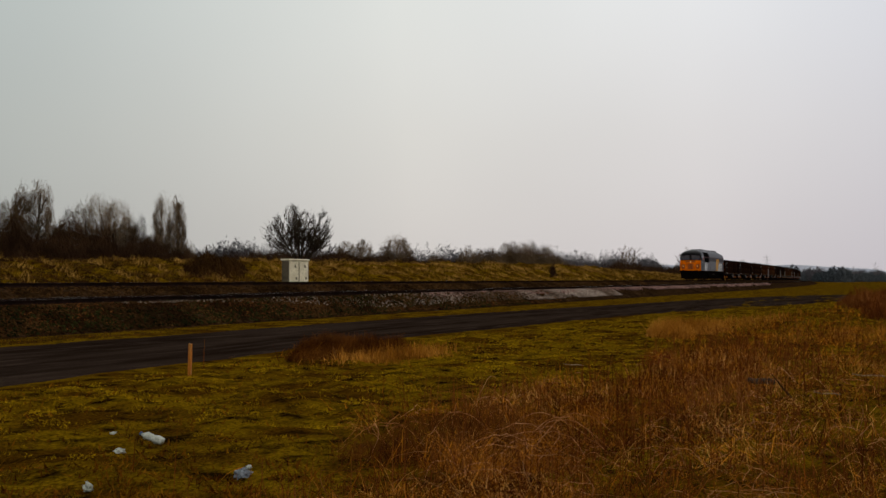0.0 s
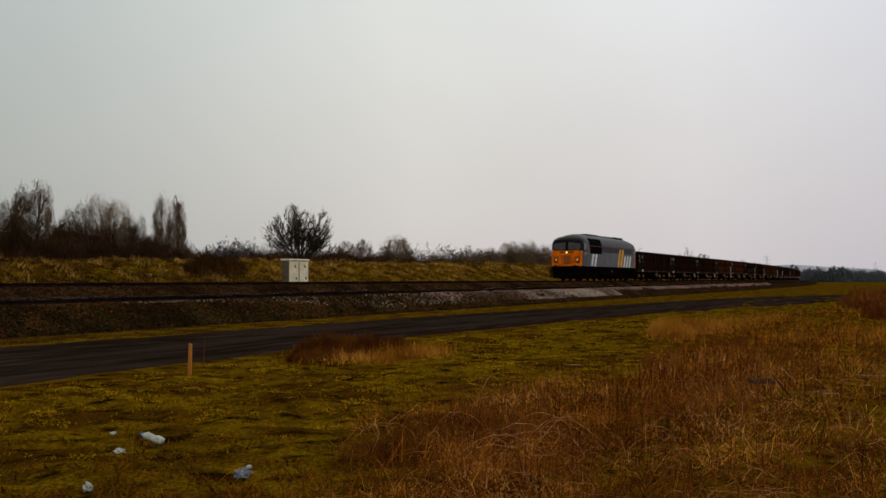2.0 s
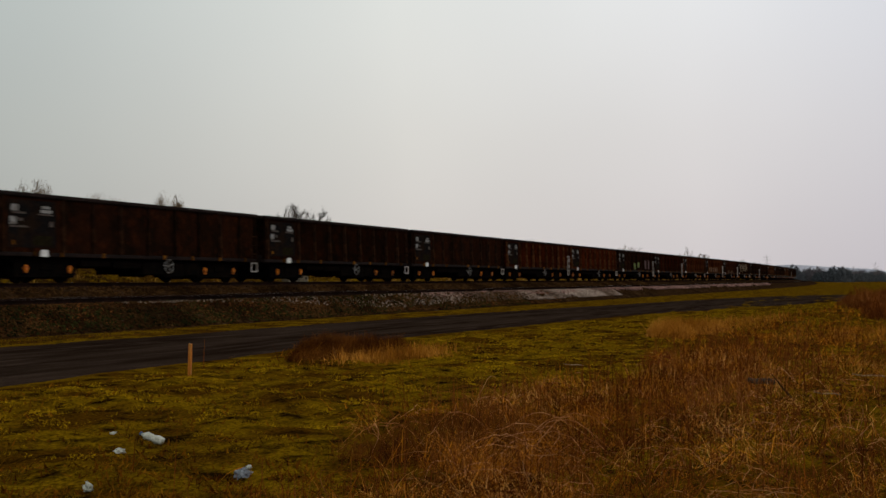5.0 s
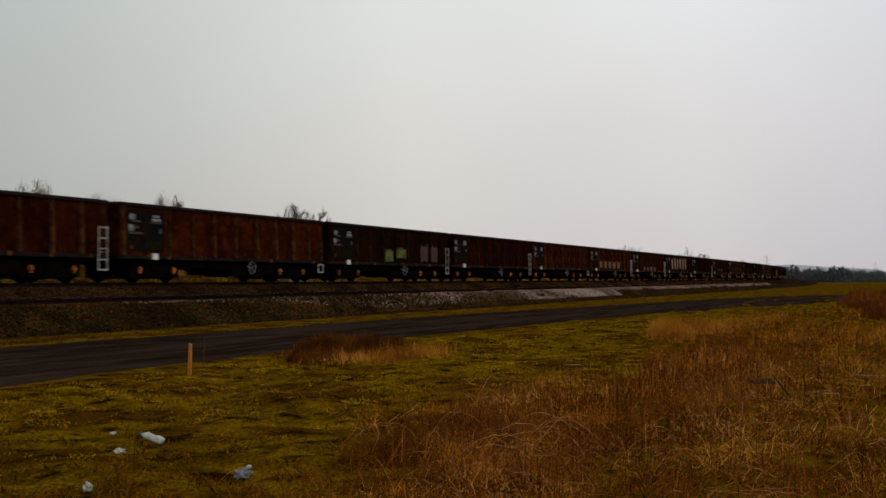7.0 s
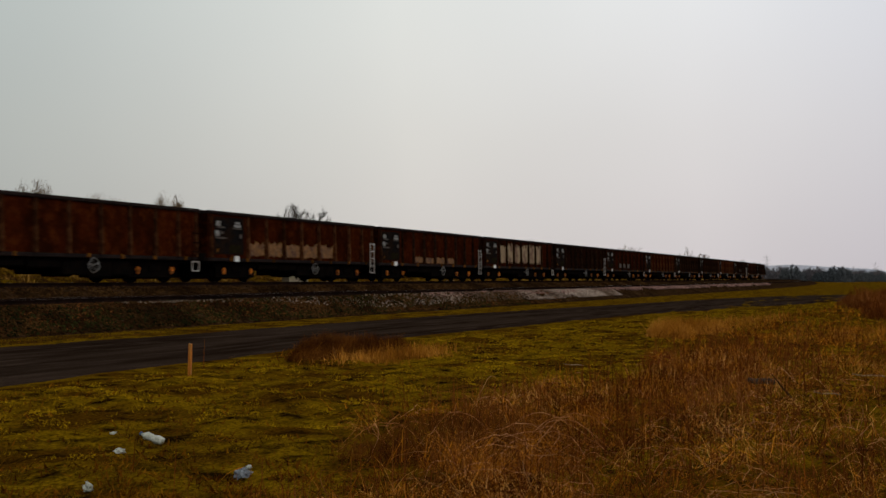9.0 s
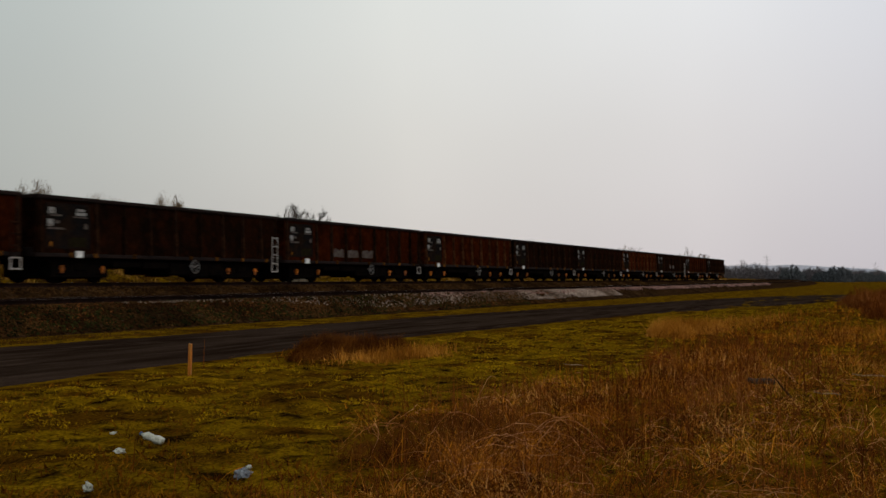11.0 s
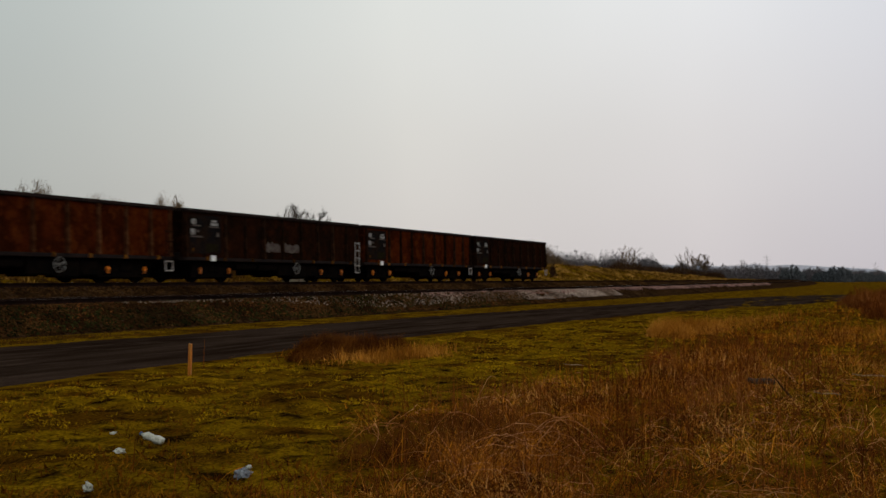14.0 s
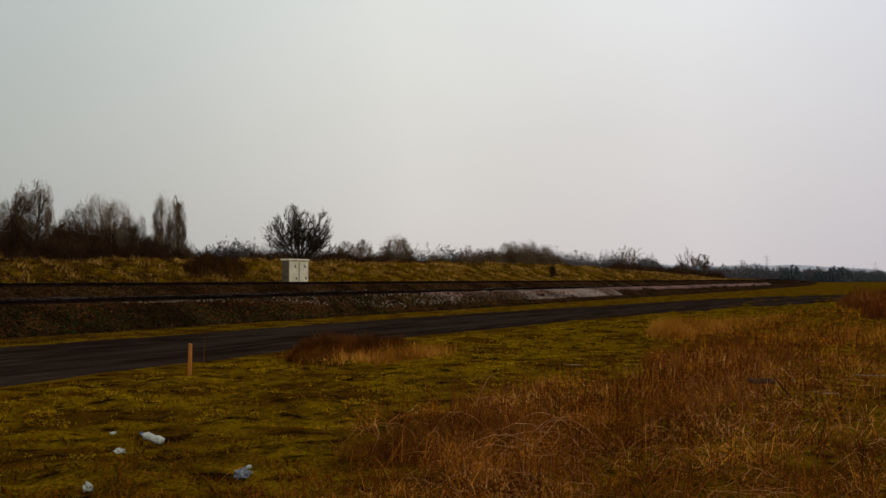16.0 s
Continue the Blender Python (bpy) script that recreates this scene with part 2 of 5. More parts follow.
# ---- the railway ----
def sweep(name, xs, prof, mat, noise_amp=0.0, seed=7, smooth=True, dip=0.0):
    """A profile of (y, z) carried along the line."""
    p = np.array(prof, float)
    gx = np.repeat(np.asarray(xs, float)[:, None], len(p), 1)
    gy = p[:, 0][None, :] + bend(gx)
    gz = np.repeat(p[:, 1][None, :], len(gx), 0) + dip * wave(gx, 0 * gx, 77, 13.0)
    if noise_amp:
        gz = gz + noise_amp * wave(gx, gy, seed, 1.7) + noise_amp * wave(gx, gy, seed + 1, 0.6)
        gy = gy + noise_amp * wave(gx, gy + 5, seed + 2, 2.2)
    i = np.arange(gx.size).reshape(gx.shape)
    f = np.stack([i[:-1, :-1], i[1:, :-1], i[1:, 1:], i[:-1, 1:]], -1).reshape(-1, 4)
    return raw(name, np.stack([gx, gy, gz], -1).reshape(-1, 3), f, mat, smooth=smooth)


tx = np.concatenate([np.arange(-60, 10, 2), np.arange(10, 120, 0.35), np.arange(120, 300, 3), np.arange(300, 760, 15)])
BED = [(20.3, -0.05), (20.6, 0.08), (20.9, 0.22), (21.2, 0.38), (21.5, 0.54), (21.8, 0.66), (22.1, 0.715), (22.6, 0.725), (23.2, 0.725), (23.75, 0.72), (24.3, 0.725), (25.0, 0.74),
       (25.3, 0.8), (25.6, 0.95), (25.85, 1.08), (26.1, 1.14), (26.6, 1.155), (27.2, 1.15), (27.9, 1.155), (28.6, 1.15), (29.0, 1.1), (29.5, 0.95), (30.2, 0.8)]
bed = sweep("ballast_bed", tx, BED, M["ballast"], 0.02)
tagged(bed, "brown and grey stone ballast bed of two tracks", "ballast", kind="structure")

# loose stones on the shoulders
def stones(name, n, seed, xr, yr, mat, size, label, power=1.5, drift=9.0):
    r = np.random.RandomState(seed)
    u = r.uniform(0, 1, n)
    x = xr[0] + (xr[1] - xr[0]) * u ** power
    y = r.uniform(*yr, n)
    keep = wave(x, y * 3, seed, 9.0) + 0.5 * wave(x, y * 2, seed + 1, 3.0) > -drift + 0.4 * r.normal(0, 1, n)
    u, x, y = u[keep], x[keep], y[keep]
    n = len(x)
    if power < 0.6:
        y = np.maximum(y, np.interp(x, [24, 32, 42], [22.1, 21.8, 20.85]) + r.uniform(0, 0.3, n))
    py, pz = np.array(BED).T
    z = np.interp(y, py, pz) + r.uniform(-0.01, 0.02, n)
    y = y + bend(x)
    base = np.array([[1, 0, 0], [0, 1, 0], [-1, 0, 0], [0, -1, 0], [0, 0, 0.8], [0, 0, -0.6]], float)
    tri = np.array([[0, 1, 4], [1, 2, 4], [2, 3, 4], [3, 0, 4], [1, 0, 5], [2, 1, 5], [3, 2, 5], [0, 3, 5]])
    s = r.uniform(0.6, 1.4, (n, 1, 1)) * size * (1 + x / 90)[:, None, None]
    v = base[None] * s * r.uniform(0.6, 1.3, (n, 6, 3))
    a = r.uniform(0, 6.28, n)
    ca, sa = np.cos(a)[:, None], np.sin(a)[:, None]
    v = np.stack([v[..., 0] * ca - v[..., 1] * sa, v[..., 0] * sa + v[..., 1] * ca, v[..., 2]], -1)
    v = v + np.stack([x, y, z], -1)[:, None]
    f = tri[None] + (np.arange(n) * 6)[:, None, None]
    ob = raw(name, v.reshape(-1, 3), f.reshape(-1, 3), mat)
    return tagged(ob, label, "ballast stones", kind="stuff")


stones("brown_ballast_stones", 16000, 11, (18, 62), (20.5, 22.2), M["stone_brown"], 0.034, "dark brown weathered ballast stones on the shoulder")
stones("grey_ballast_stones", 24000, 12, (24, 82), (20.9, 22.5), M["stone_grey"], 0.025, "grey ballast stones on the shoulder", 0.5, 0.5)
stones("pink_ballast_stones", 13000, 13, (48, 180), (21.5, 22.6), M["stone_pink"], 0.04, "fresh pinkish ballast stones on the shoulder", 0.9, 0.0)
stones("mossy_ballast_stones", 9000, 15, (17, 60), (20.5, 22.3), M["stone_moss"], 0.04, "moss-darkened ballast stones on the shoulder", 1.4, 0.2)
stones("rusty_ballast_stones", 7000, 16, (17, 66), (20.6, 22.3), M["stone_rust"], 0.03, "rust-stained ballast stones on the shoulder", 1.3, 0.3)
stones("old_ballast_stones", 16000, 14, (15, 110), (24.3, 26.6), M["stone_brown"], 0.036, "rusty brown ballast between the two tracks")

RAIL = [(-0.07, -0.155), (-0.07, -0.14), (-0.012, -0.125), (-0.012, -0.045), (-0.035, -0.035), (-0.035, -0.004), (-0.028, 0.0), (0.028, 0.0), (0.035, -0.004), (0.035, -0.035), (0.012, -0.045), (0.012, -0.125), (0.07, -0.14), (0.07, -0.155)]
rail_x = np.concatenate([np.arange(-60, 10, 10), np.arange(10, 120, 1.5), np.arange(120, 760, 8)])


def track(cy, cz, name, label, tops, dip=0.0):
    t = empty(name)
    tagged(t, label, "railway track", kind="structure")
    for side in (-0.752, 0.752):
        r = sweep("rail", rail_x, [(cy + side + a, cz + b) for a, b in RAIL], M["rail"], smooth=False, dip=dip)
        r.parent = t
        h = sweep("rail_head", rail_x, [(cy + side - 0.024, cz + 0.003), (cy + side + 0.024, cz + 0.003)], tops, smooth=False, dip=dip)
        h.parent = r
    sm = bpy.data.meshes.new("sleeper")
    bm = bmesh.new()
    block(bm, -0.13, 0.13, -1.25, 1.25, -0.3, -0.15, bev=0.02)
    bm.to_mesh(sm)
    bm.free()
    sm.materials.append(M["sleeper"])
    for k in range(130):
        s = new("sleeper", sm)
        s.matrix_basis = pose(14 + 0.7 * k, cy, cz, 0, 0, 0)
        s.parent = t
    return t


track(TRACK_Y, RAIL_Z, "track_far", "railway track with worn rails on ballast", M["rail_shiny"])
track(NEAR_Y, NEAR_Z, "track_near", "lower railway track with dull rusty rails", M["rail_top"], dip=0.022)


# ---- the train ----
M["loco_roof"] = material("dark_roof_paint", (0.006, 0.0062, 0.007), (0.010, 0.010, 0.011), (0.004, 0.0038, 0.0038), scale=1.2, fine=30, rough=0.36, spec=0.07, bump=0.1, stretch=(0.5, 1, 1))
M["loco_dark"] = material("charcoal_paint", (0.016, 0.0145, 0.015), (0.011, 0.009, 0.009), scale=0.8, fine=25, rough=0.5, spec=0.08, bump=0.03)
M["loco_grey"] = material("slate_grey_paint", (0.033, 0.042, 0.045), (0.024, 0.029, 0.029), (0.02, 0.022, 0.02), scale=0.7, fine=20, rough=0.38, spec=0.2, bump=0.03, fine_amount=0.12)
M["orange"] = material("warning_yellow_orange_paint", (0.95, 0.215, 0.001), (0.72, 0.13, 0.001), scale=2.2, fine=25, rough=0.8, spec=0.0, bump=0.05, fine_amount=0.12)
M["orange_dark"] = material("dark_orange_paint", (0.34, 0.08, 0.006), (0.2, 0.05, 0.006), scale=2, fine=25, rough=0.6, bump=0.05)
M["yellow"] = material("yellow_stripe_paint", (0.78, 0.37, 0.003), (0.66, 0.29, 0.003), scale=2, fine=25, rough=0.6, spec=0.1, bump=0.03, fine_amount=0.15)
M["white"] = material("white_stripe_paint", (0.72, 0.73, 0.7), (0.55, 0.55, 0.52), scale=2, fine=25, rough=0.5, bump=0.03, fine_amount=0.15)
M["red"] = material("red_line_paint", (0.10, 0.008, 0.007), (0.06, 0.006, 0.005), scale=2, fine=25, rough=0.6, spec=0.05, bump=0.03)
M["pink"] = material("faded_red_paint", (0.3, 0.03, 0.025), (0.2, 0.022, 0.02), scale=2, fine=25, rough=0.6, bump=0.03)
M["black"] = material("sooty_black_steel", (0.0032, 0.0027, 0.0024), (0.0052, 0.0036, 0.0027), scale=3, fine=30, rough=0.9, bump=0.2, spec=0.0)
M["void"] = material("grille_black", (0.004, 0.004, 0.004), (0.007, 0.006, 0.006), scale=3, fine=30, rough=0.9, bump=0.1, spec=0.0)
M["steel"] = material("worn_steel", (0.25, 0.24, 0.23), (0.12, 0.1, 0.09), scale=5, fine=40, rough=0.5, metal=0.6, bump=0.1)
M["cab_glass"] = material("cab_glass", (0.015, 0.015, 0.016), (0.01, 0.01, 0.012), scale=2, fine=10, rough=0.15, bump=0.0, spec=0.4, fine_amount=0.05)
M["cab_screen"] = material("windscreen_glass", (0.035, 0.024, 0.028), (0.024, 0.018, 0.02), scale=2, fine=10, rough=0.15, bump=0.0, spec=0.4, fine_amount=0.05)
M["lamp_on"] = glow("lit_headlamp", (1.0, 0.66, 0.2), 2.4)
M["lamp_low"] = glow("lit_marker_lamp", (1.0, 0.5, 0.12), 0.9)
M["axle_yellow"] = material("yellow_axlebox_paint", (0.62, 0.17, 0.003), (0.2, 0.05, 0.003), scale=9, fine=30, rough=0.6, bump=0.1, rand=0.5)

M["bracket"] = material("rusty_yellow_bracket", (0.14, 0.055, 0.008), (0.05, 0.02, 0.005), scale=6, fine=30, rough=0.7, bump=0.1, rand=0.7, spec=0.0)

M["rust"] = material("rusty_wagon_steel", (0.027, 0.0052, 0.0014), (0.011, 0.0028, 0.001), (0.04, 0.0088, 0.002), scale=1.1, fine=9, rough=0.95, bump=0.25, rand=0.3, stretch=(1, 1, 0.8), spec=0.0)
M["rust_dark"] = material("dark_wagon_steel", (0.0125, 0.0046, 0.0022), (0.006, 0.0031, 0.0018), (0.022, 0.0066, 0.0025), scale=1.1, fine=9, rough=0.95, bump=0.25, rand=0.3, stretch=(1, 1, 0.8), spec=0.0)
M["rust_orange"] = material("orange_rust_steel", (0.036, 0.0068, 0.0016), (0.016, 0.0036, 0.0011), (0.054, 0.0125, 0.0026), scale=1.1, fine=9, rough=0.95, bump=0.25, rand=0.25, stretch=(1, 1, 0.8), spec=0.0)
M["rib"] = material("wagon_rib_steel", (0.016, 0.007, 0.0035), (0.008, 0.0045, 0.003), (0.03, 0.013, 0.006), scale=0.9, fine=9, rough=0.85, bump=0.2, rand=0.5, spec=0.0)
# paler rib steel: light caught by the ribs is put into the colour
M["rib_pale"] = material("pale_lit_rib_steel", (0.05, 0.017, 0.006), (0.022, 0.008, 0.0035), (0.085, 0.036, 0.015), scale=0.9, fine=9, rough=0.95, bump=0.2, rand=0.4, spec=0.0)
M["rim"] = material("wagon_top_rim_steel", (0.016, 0.010, 0.008), (0.010, 0.007, 0.006), scale=1, fine=12, rough=0.8, bump=0.1, spec=0.05)
M["plate"] = material("faded_white_data_panel", (0.36, 0.36, 0.34), (0.2, 0.19, 0.17), scale=4, fine=40, rough=0.6, bump=0.05)
M["plate_mid"] = material("worn_white_lettering", (0.22, 0.22, 0.21), (0.1, 0.085, 0.07), scale=5, fine=40, rough=0.6, bump=0.05)
M["plate_dim"] = material("dirty_grey_panel", (0.062, 0.05, 0.038), (0.03, 0.014, 0.007), scale=5, fine=30, rough=0.7, bump=0.05)
M["board"] = material("dark_data_board", (0.0066, 0.006, 0.006), (0.0121, 0.0072, 0.005), scale=2, fine=12, rough=0.9, bump=0.05, spec=0.0)
M["mould"] = material("greenish_grime", (0.016, 0.015, 0.005), (0.01, 0.008, 0.004), scale=2, fine=12, rough=0.9, bump=0.05, spec=0.0)
M["cream"] = material("cream_patch_paint", (0.24, 0.17, 0.09), (0.1, 0.045, 0.02), scale=1.5, fine=12, rough=0.7, bump=0.05)
M["ochre"] = material("yellow_graffiti_paint", (0.15, 0.062, 0.008), (0.05, 0.014, 0.004), (0.2, 0.12, 0.05), scale=4.0, fine=8, rough=0.7, bump=0.05)
M["green"] = material("green_graffiti_paint", (0.07, 0.13, 0.006), (0.018, 0.008, 0.003), (0.14, 0.14, 0.02), scale=3.5, fine=12, rough=0.7, bump=0.05)
M["mauve"] = material("pink_graffiti_paint", (0.06, 0.014, 0.013), (0.018, 0.007, 0.004), (0.09, 0.032, 0.032), scale=3.5, fine=8, rough=0.7, bump=0.05)
M["ladder"] = material("galvanised_ladder", (0.4, 0.38, 0.35), (0.25, 0.2, 0.16), scale=4, fine=30, rough=0.6, bump=0.05, rand=0.3)


def wheel_mesh(r, name="wheel_disc"):
    bm = bmesh.new()
    rod(bm, (0, -0.065, 0), (0, 0.065, 0), r, seg=24)
    rod(bm, (0, -0.085, 0), (0, -0.065, 0), r * 0.72, seg=20)
    rod(bm, (0, -0.16, 0), (0, -0.08, 0), 0.13, seg=12)
    me = bpy.data.meshes.new(name)
    bm.to_mesh(me)
    bm.free()
    me.materials.append(M["black"])
    return me


def bogie(parent, cx, axles, r, box_mat, side_z, low=0.14, name="bogie"):
    """A bogie with its side frames, wheels, springs and axleboxes."""
    bm = bmesh.new()
    a0, a1 = cx + min(axles) - 0.55, cx + max(axles) + 0.55
    for s in (-1, 1):
        y = s * 1.0
        block(bm, a0, a1, y - 0.07, y + 0.07, side_z - 0.14, side_z + 0.12, bev=0.03)
        for a in axles:
            block(bm, cx + a - 0.2, cx + a + 0.2, y - 0.09, y + 0.09, r - 0.2, side_z + 0.05, bev=0.02)
            for k in (-0.33, 0.33):
                rod(bm, (cx + a + k, y, r - 0.06), (cx + a + k, y, side_z), 0.075, seg=8)
        block(bm, a0 + 0.15, a1 - 0.15, y - 0.05, y + 0.05, low, side_z, bev=0.02)
        block(bm, cx - 0.3, cx + 0.3, y - 0.12, y + 0.12, side_z - 0.35, side_z - 0.1, bev=0.02)
    block(bm, cx - 0.25, cx + 0.25, -1.0, 1.0, side_z - 0.15, side_z + 0.12)
    if low < 0.2:
        for a in axles:
            block(bm, cx + a - 0.42, cx + a + 0.42, -0.62, 0.62, 0.13, side_z, bev=0.04)
    b = part(name, bm, M["black"], parent)
    me = wheel_mesh(r)
    for a in axles:
        for s in (-1, 1):
            w = new("wheel", me)
            w.matrix_basis = pose(cx + a, s * 0.76, r, 0, 0, 0 if s < 0 else 180)
            w.parent = b
        for s in (-1, 1):
            bm = bmesh.new()
            rod(bm, (cx + a, s * 1.08, r), (cx + a, s * 1.2, r), 0.062, seg=10)
            block(bm, cx + a - 0.038, cx + a + 0.038, min(s * 1.1, s * 1.19), max(s * 1.1, s * 1.19), r - 0.16, r + 0.1, bev=0.02)
            part("axlebox", bm, box_mat, b, "yellow-painted axlebox end" if box_mat is M["axle_yellow"] else "")
    return b


def buffers(parent, x_face, dirn, z=1.05):
    for y in (-0.87, 0.87):
        bm = bmesh.new()
        rod(bm, (x_face, y, z), (x_face + dirn * 0.28, y, z), 0.11, seg=12)
        rod(bm, (x_face + dirn * 0.28, y, z), (x_face + dirn * 0.42, y, z), 0.075, seg=10)
        rod(bm, (x_face + dirn * 0.42, y, z), (x_face + dirn * 0.46, y, z), 0.23, seg=16)
        part("buffer", bm, M["black"], parent)


def locomotive():
    """Length along x, front towards -x, rails at z = 0."""
    L = 9.125
    t = empty("diesel_locomotive")
    # body: sections lofted along the length, (x, half width, roof height)
    st = [(-9.12, 1.25, 3.27), (-9.08, 1.29, 3.36), (-8.9, 1.335, 3.49), (-8.6, 1.36, 3.63), (-8.2, 1.38, 3.76), (-7.6, 1.39, 3.88), (-6.9, 1.395, 3.95), (-6.2, 1.395, 3.96)]
    st = st + [(x, 1.395, 3.96) for x in (-4, -2, 0, 2, 4)] + [(-a, b, c) for a, b, c in reversed(st)]
    SIDE = [1.2, 2.46, 2.93]
    verts, ring = [], None
    for x, w, top in st:
        q = float(step((abs(x) - 7.4) / 1.6))   # squarer shoulders over the cabs
        prof = [(w, z) for z in SIDE] + [(w * (a + (c - a) * q), 2.93 + (top - 2.93) * (b + (d - b) * q)) for a, b, c, d in (
            (0.985, 0.18, 0.995, 0.3), (0.93, 0.42, 0.965, 0.6), (0.83, 0.64, 0.89, 0.8), (0.66, 0.82, 0.74, 0.92), (0.42, 0.94, 0.48, 0.98), (0.16, 1.0, 0.16, 1.0))]
        row = [(x, -y, z) for y, z in prof] + [(x, y, z) for y, z in reversed(prof)]
        ring = len(row)
        verts += row
    bm = bmesh.new()
    vs = [bm.verts.new(v) for v in verts]
    for i in range(len(st) - 1):
        for j in range(ring - 1):
            f = bm.faces.new((vs[i * ring + j], vs[i * ring + j + 1], vs[(i + 1) * ring + j + 1], vs[(i + 1) * ring + j]))
            jj = min(j, ring - 2 - j)
            f.material_index = 0 if jj == 0 else (1 if jj == 1 else 2)
            f.smooth = jj >= 3
        f = bm.faces.new((vs[i * ring], vs[(i + 1) * ring], vs[(i + 1) * ring + ring - 1], vs[i * ring + ring - 1]))
        f.material_index = 1
    for e, o in ((0, 1), (len(st) - 1, -1)):
        f = bm.faces.new([vs[e * ring + j] for j in (range(ring) if o > 0 else reversed(range(ring)))])
        f.material_index = 1
    bmesh.ops.recalc_face_normals(bm, faces=bm.faces)
    body = part("body", bm, [M["loco_grey"], M["loco_dark"], M["loco_roof"]], t)
    for e in (-1, 1):
        def X(a, b):
            return (e * a, e * b) if e > 0 else (-b, -a)
        # warning panel and its fittings, with a flat darker plate as the recessed centre
        bm = bmesh.new()
        lo, hi = sorted((e * 9.09, e * 9.16))
        block(bm, lo, hi, -1.31, 1.31, 1.2, 2.5, bev=0.025)
        pnl = part("warning_panel", bm, M["orange"], t, "orange-yellow painted cab end panel")
        lo, hi = sorted((e * 9.15, e * 9.175))
        part("recess", bm_box(lo, hi, -0.32, 0.32, 1.35, 2.1, bev=0.01), M["orange_dark"], pnl)
        part("number_box", bm_box(lo, hi, -0.62, 0.62, 2.26, 2.43, bev=0.01), M["orange_dark"], pnl)
        for y in (-0.45, 0.45):
            part("handrail", bm_rod((e * 9.2, y, 1.35), (e * 9.2, y, 2.15), 0.025), M["orange_dark"], pnl)
        for y in (-0.92, 0.92):
            part("lamp_housing", bm_box(lo, hi, y - 0.22, y + 0.22, 1.45, 2.0, bev=0.02), M["orange_dark"], pnl)
            part("marker_lamp", bm_rod((e * 9.17, y, 1.72), (e * 9.2, y, 1.72), 0.055, seg=14), M["lamp_low"] if e < 0 else M["cab_glass"], pnl, "round lit marker lamp" if e < 0 else "unlit marker lamp")
            part("tail_lamp", bm_rod((e * 9.17, y, 1.52), (e * 9.2, y, 1.52), 0.07, seg=12), M["red"], pnl)
        part("headlamp", bm_rod((e * 9.17, 0.0, 2.34), (e * 9.22, 0.0, 2.34), 0.062, seg=16), M["lamp_on"] if e < 0 else M["cab_glass"], pnl, "bright lit round headlamp" if e < 0 else "unlit headlamp")
        # windscreens
        for y0, y1 in ((-1.17, -0.12), (0.12, 1.17)):
            bm = bmesh.new()
            zo, zi = (3.08, 3.2) if y0 < 0 else (3.2, 3.08)
            pts = [(9.135, y0, 2.56), (9.135, y1, 2.56), (9.115, y1, zi), (9.115, y0, zo)]
            fr = [(9.15, y0 - 0.05, 2.53), (9.15, y1 + 0.05, 2.53), (9.125, y1 + 0.05, zi + 0.04), (9.125, y0 - 0.05, zo + 0.04)]
            o = [bm.verts.new((e * a, b, c)) for a, b, c in [(p[0] + 0.02, p[1], p[2]) for p in pts]]
            i = [bm.verts.new((e * (a - 0.03), b, c)) for a, b, c in pts]
            bm.faces.new(o), bm.faces.new(i[::-1])
            for k in range(4):
                bm.faces.new((o[k], i[k], i[(k + 1) % 4], o[(k + 1) % 4]))
            bmesh.ops.recalc_face_normals(bm, faces=bm.faces)
            ws = part("windscreen", bm, M["cab_screen"], t, "tinted windscreen pane")
            bm = bmesh.new()
            for a, b in ((0, 1), (1, 2), (2, 3), (3, 0)):
                p, q = fr[a], fr[b]
                rod(bm, (e * p[0], p[1], p[2]), (e * q[0], q[1], q[2]), 0.03, seg=6)
            part("window_frame", bm, M["black"], ws)
            part("wiper", bm_rod((e * 9.18, (y0 + y1) / 2, 2.56), (e * 9.16, (y0 + y1) / 2 + 0.25, 2.95), 0.012, seg=5), M["black"], ws)
        for s in (-1, 1):
            ya, yb = sorted((s * 1.36, s * 1.405))
            part("cab_window", bm_box(*X(8.25, 8.82), ya, yb, 2.54, 3.08, bev=0.01), M["cab_glass"], t, "dark cab side window")
            part("door_window", bm_box(*X(7.74, 7.98), ya, yb, 2.5, 3.06, bev=0.01), M["cab_glass"], t, "dark cab door window")
            if e < 0:
                part("cab_notice", bm_box(*X(7.5, 7.68), ya, yb, 2.45, 2.98, bev=0.01), M["pink"], t, "faded red panel beside the cab door")
            d = part("cab_door", bm_box(*X(7.45, 8.02), min(s * 1.38, s * 1.402), max(s * 1.38, s * 1.402), 1.22, 2.4, bev=0.01), M["loco_grey"], t)
            for xx in (7.38, 8.1):
                part("handrail", bm_rod((e * xx, s * 1.44, 1.4), (e * xx, s * 1.44, 2.85), 0.022, seg=6), M["steel"], d, "pale steel handrail")
            for k in range(3):
                part("step", bm_box(*X(7.5, 7.97), min(s * 1.15, s * 1.38), max(s * 1.15, s * 1.38), 0.4 + 0.28 * k, 0.43 + 0.28 * k), M["black"], t)
        # buffer beam and plough
        lo, hi = sorted((e * 9.0, e * 9.2))
        part("buffer_beam", bm_box(lo, hi, -1.25, 1.25, 0.72, 1.2, bev=0.02), M["black"], t)
        buffers(t, e * 9.2, e)
        bm = bmesh.new()
        lo, hi = sorted((e * 8.95, e * 9.25))
        block(bm, lo, hi, -1.2, 1.2, 0.2, 0.74, bev=0.05)
        part("snowplough", bm, M["black"], t)
        part("coupling", bm_box(*sorted((e * 9.2, e * 9.5)), -0.08, 0.08, 0.7, 1.1, bev=0.02), M["black"], t)
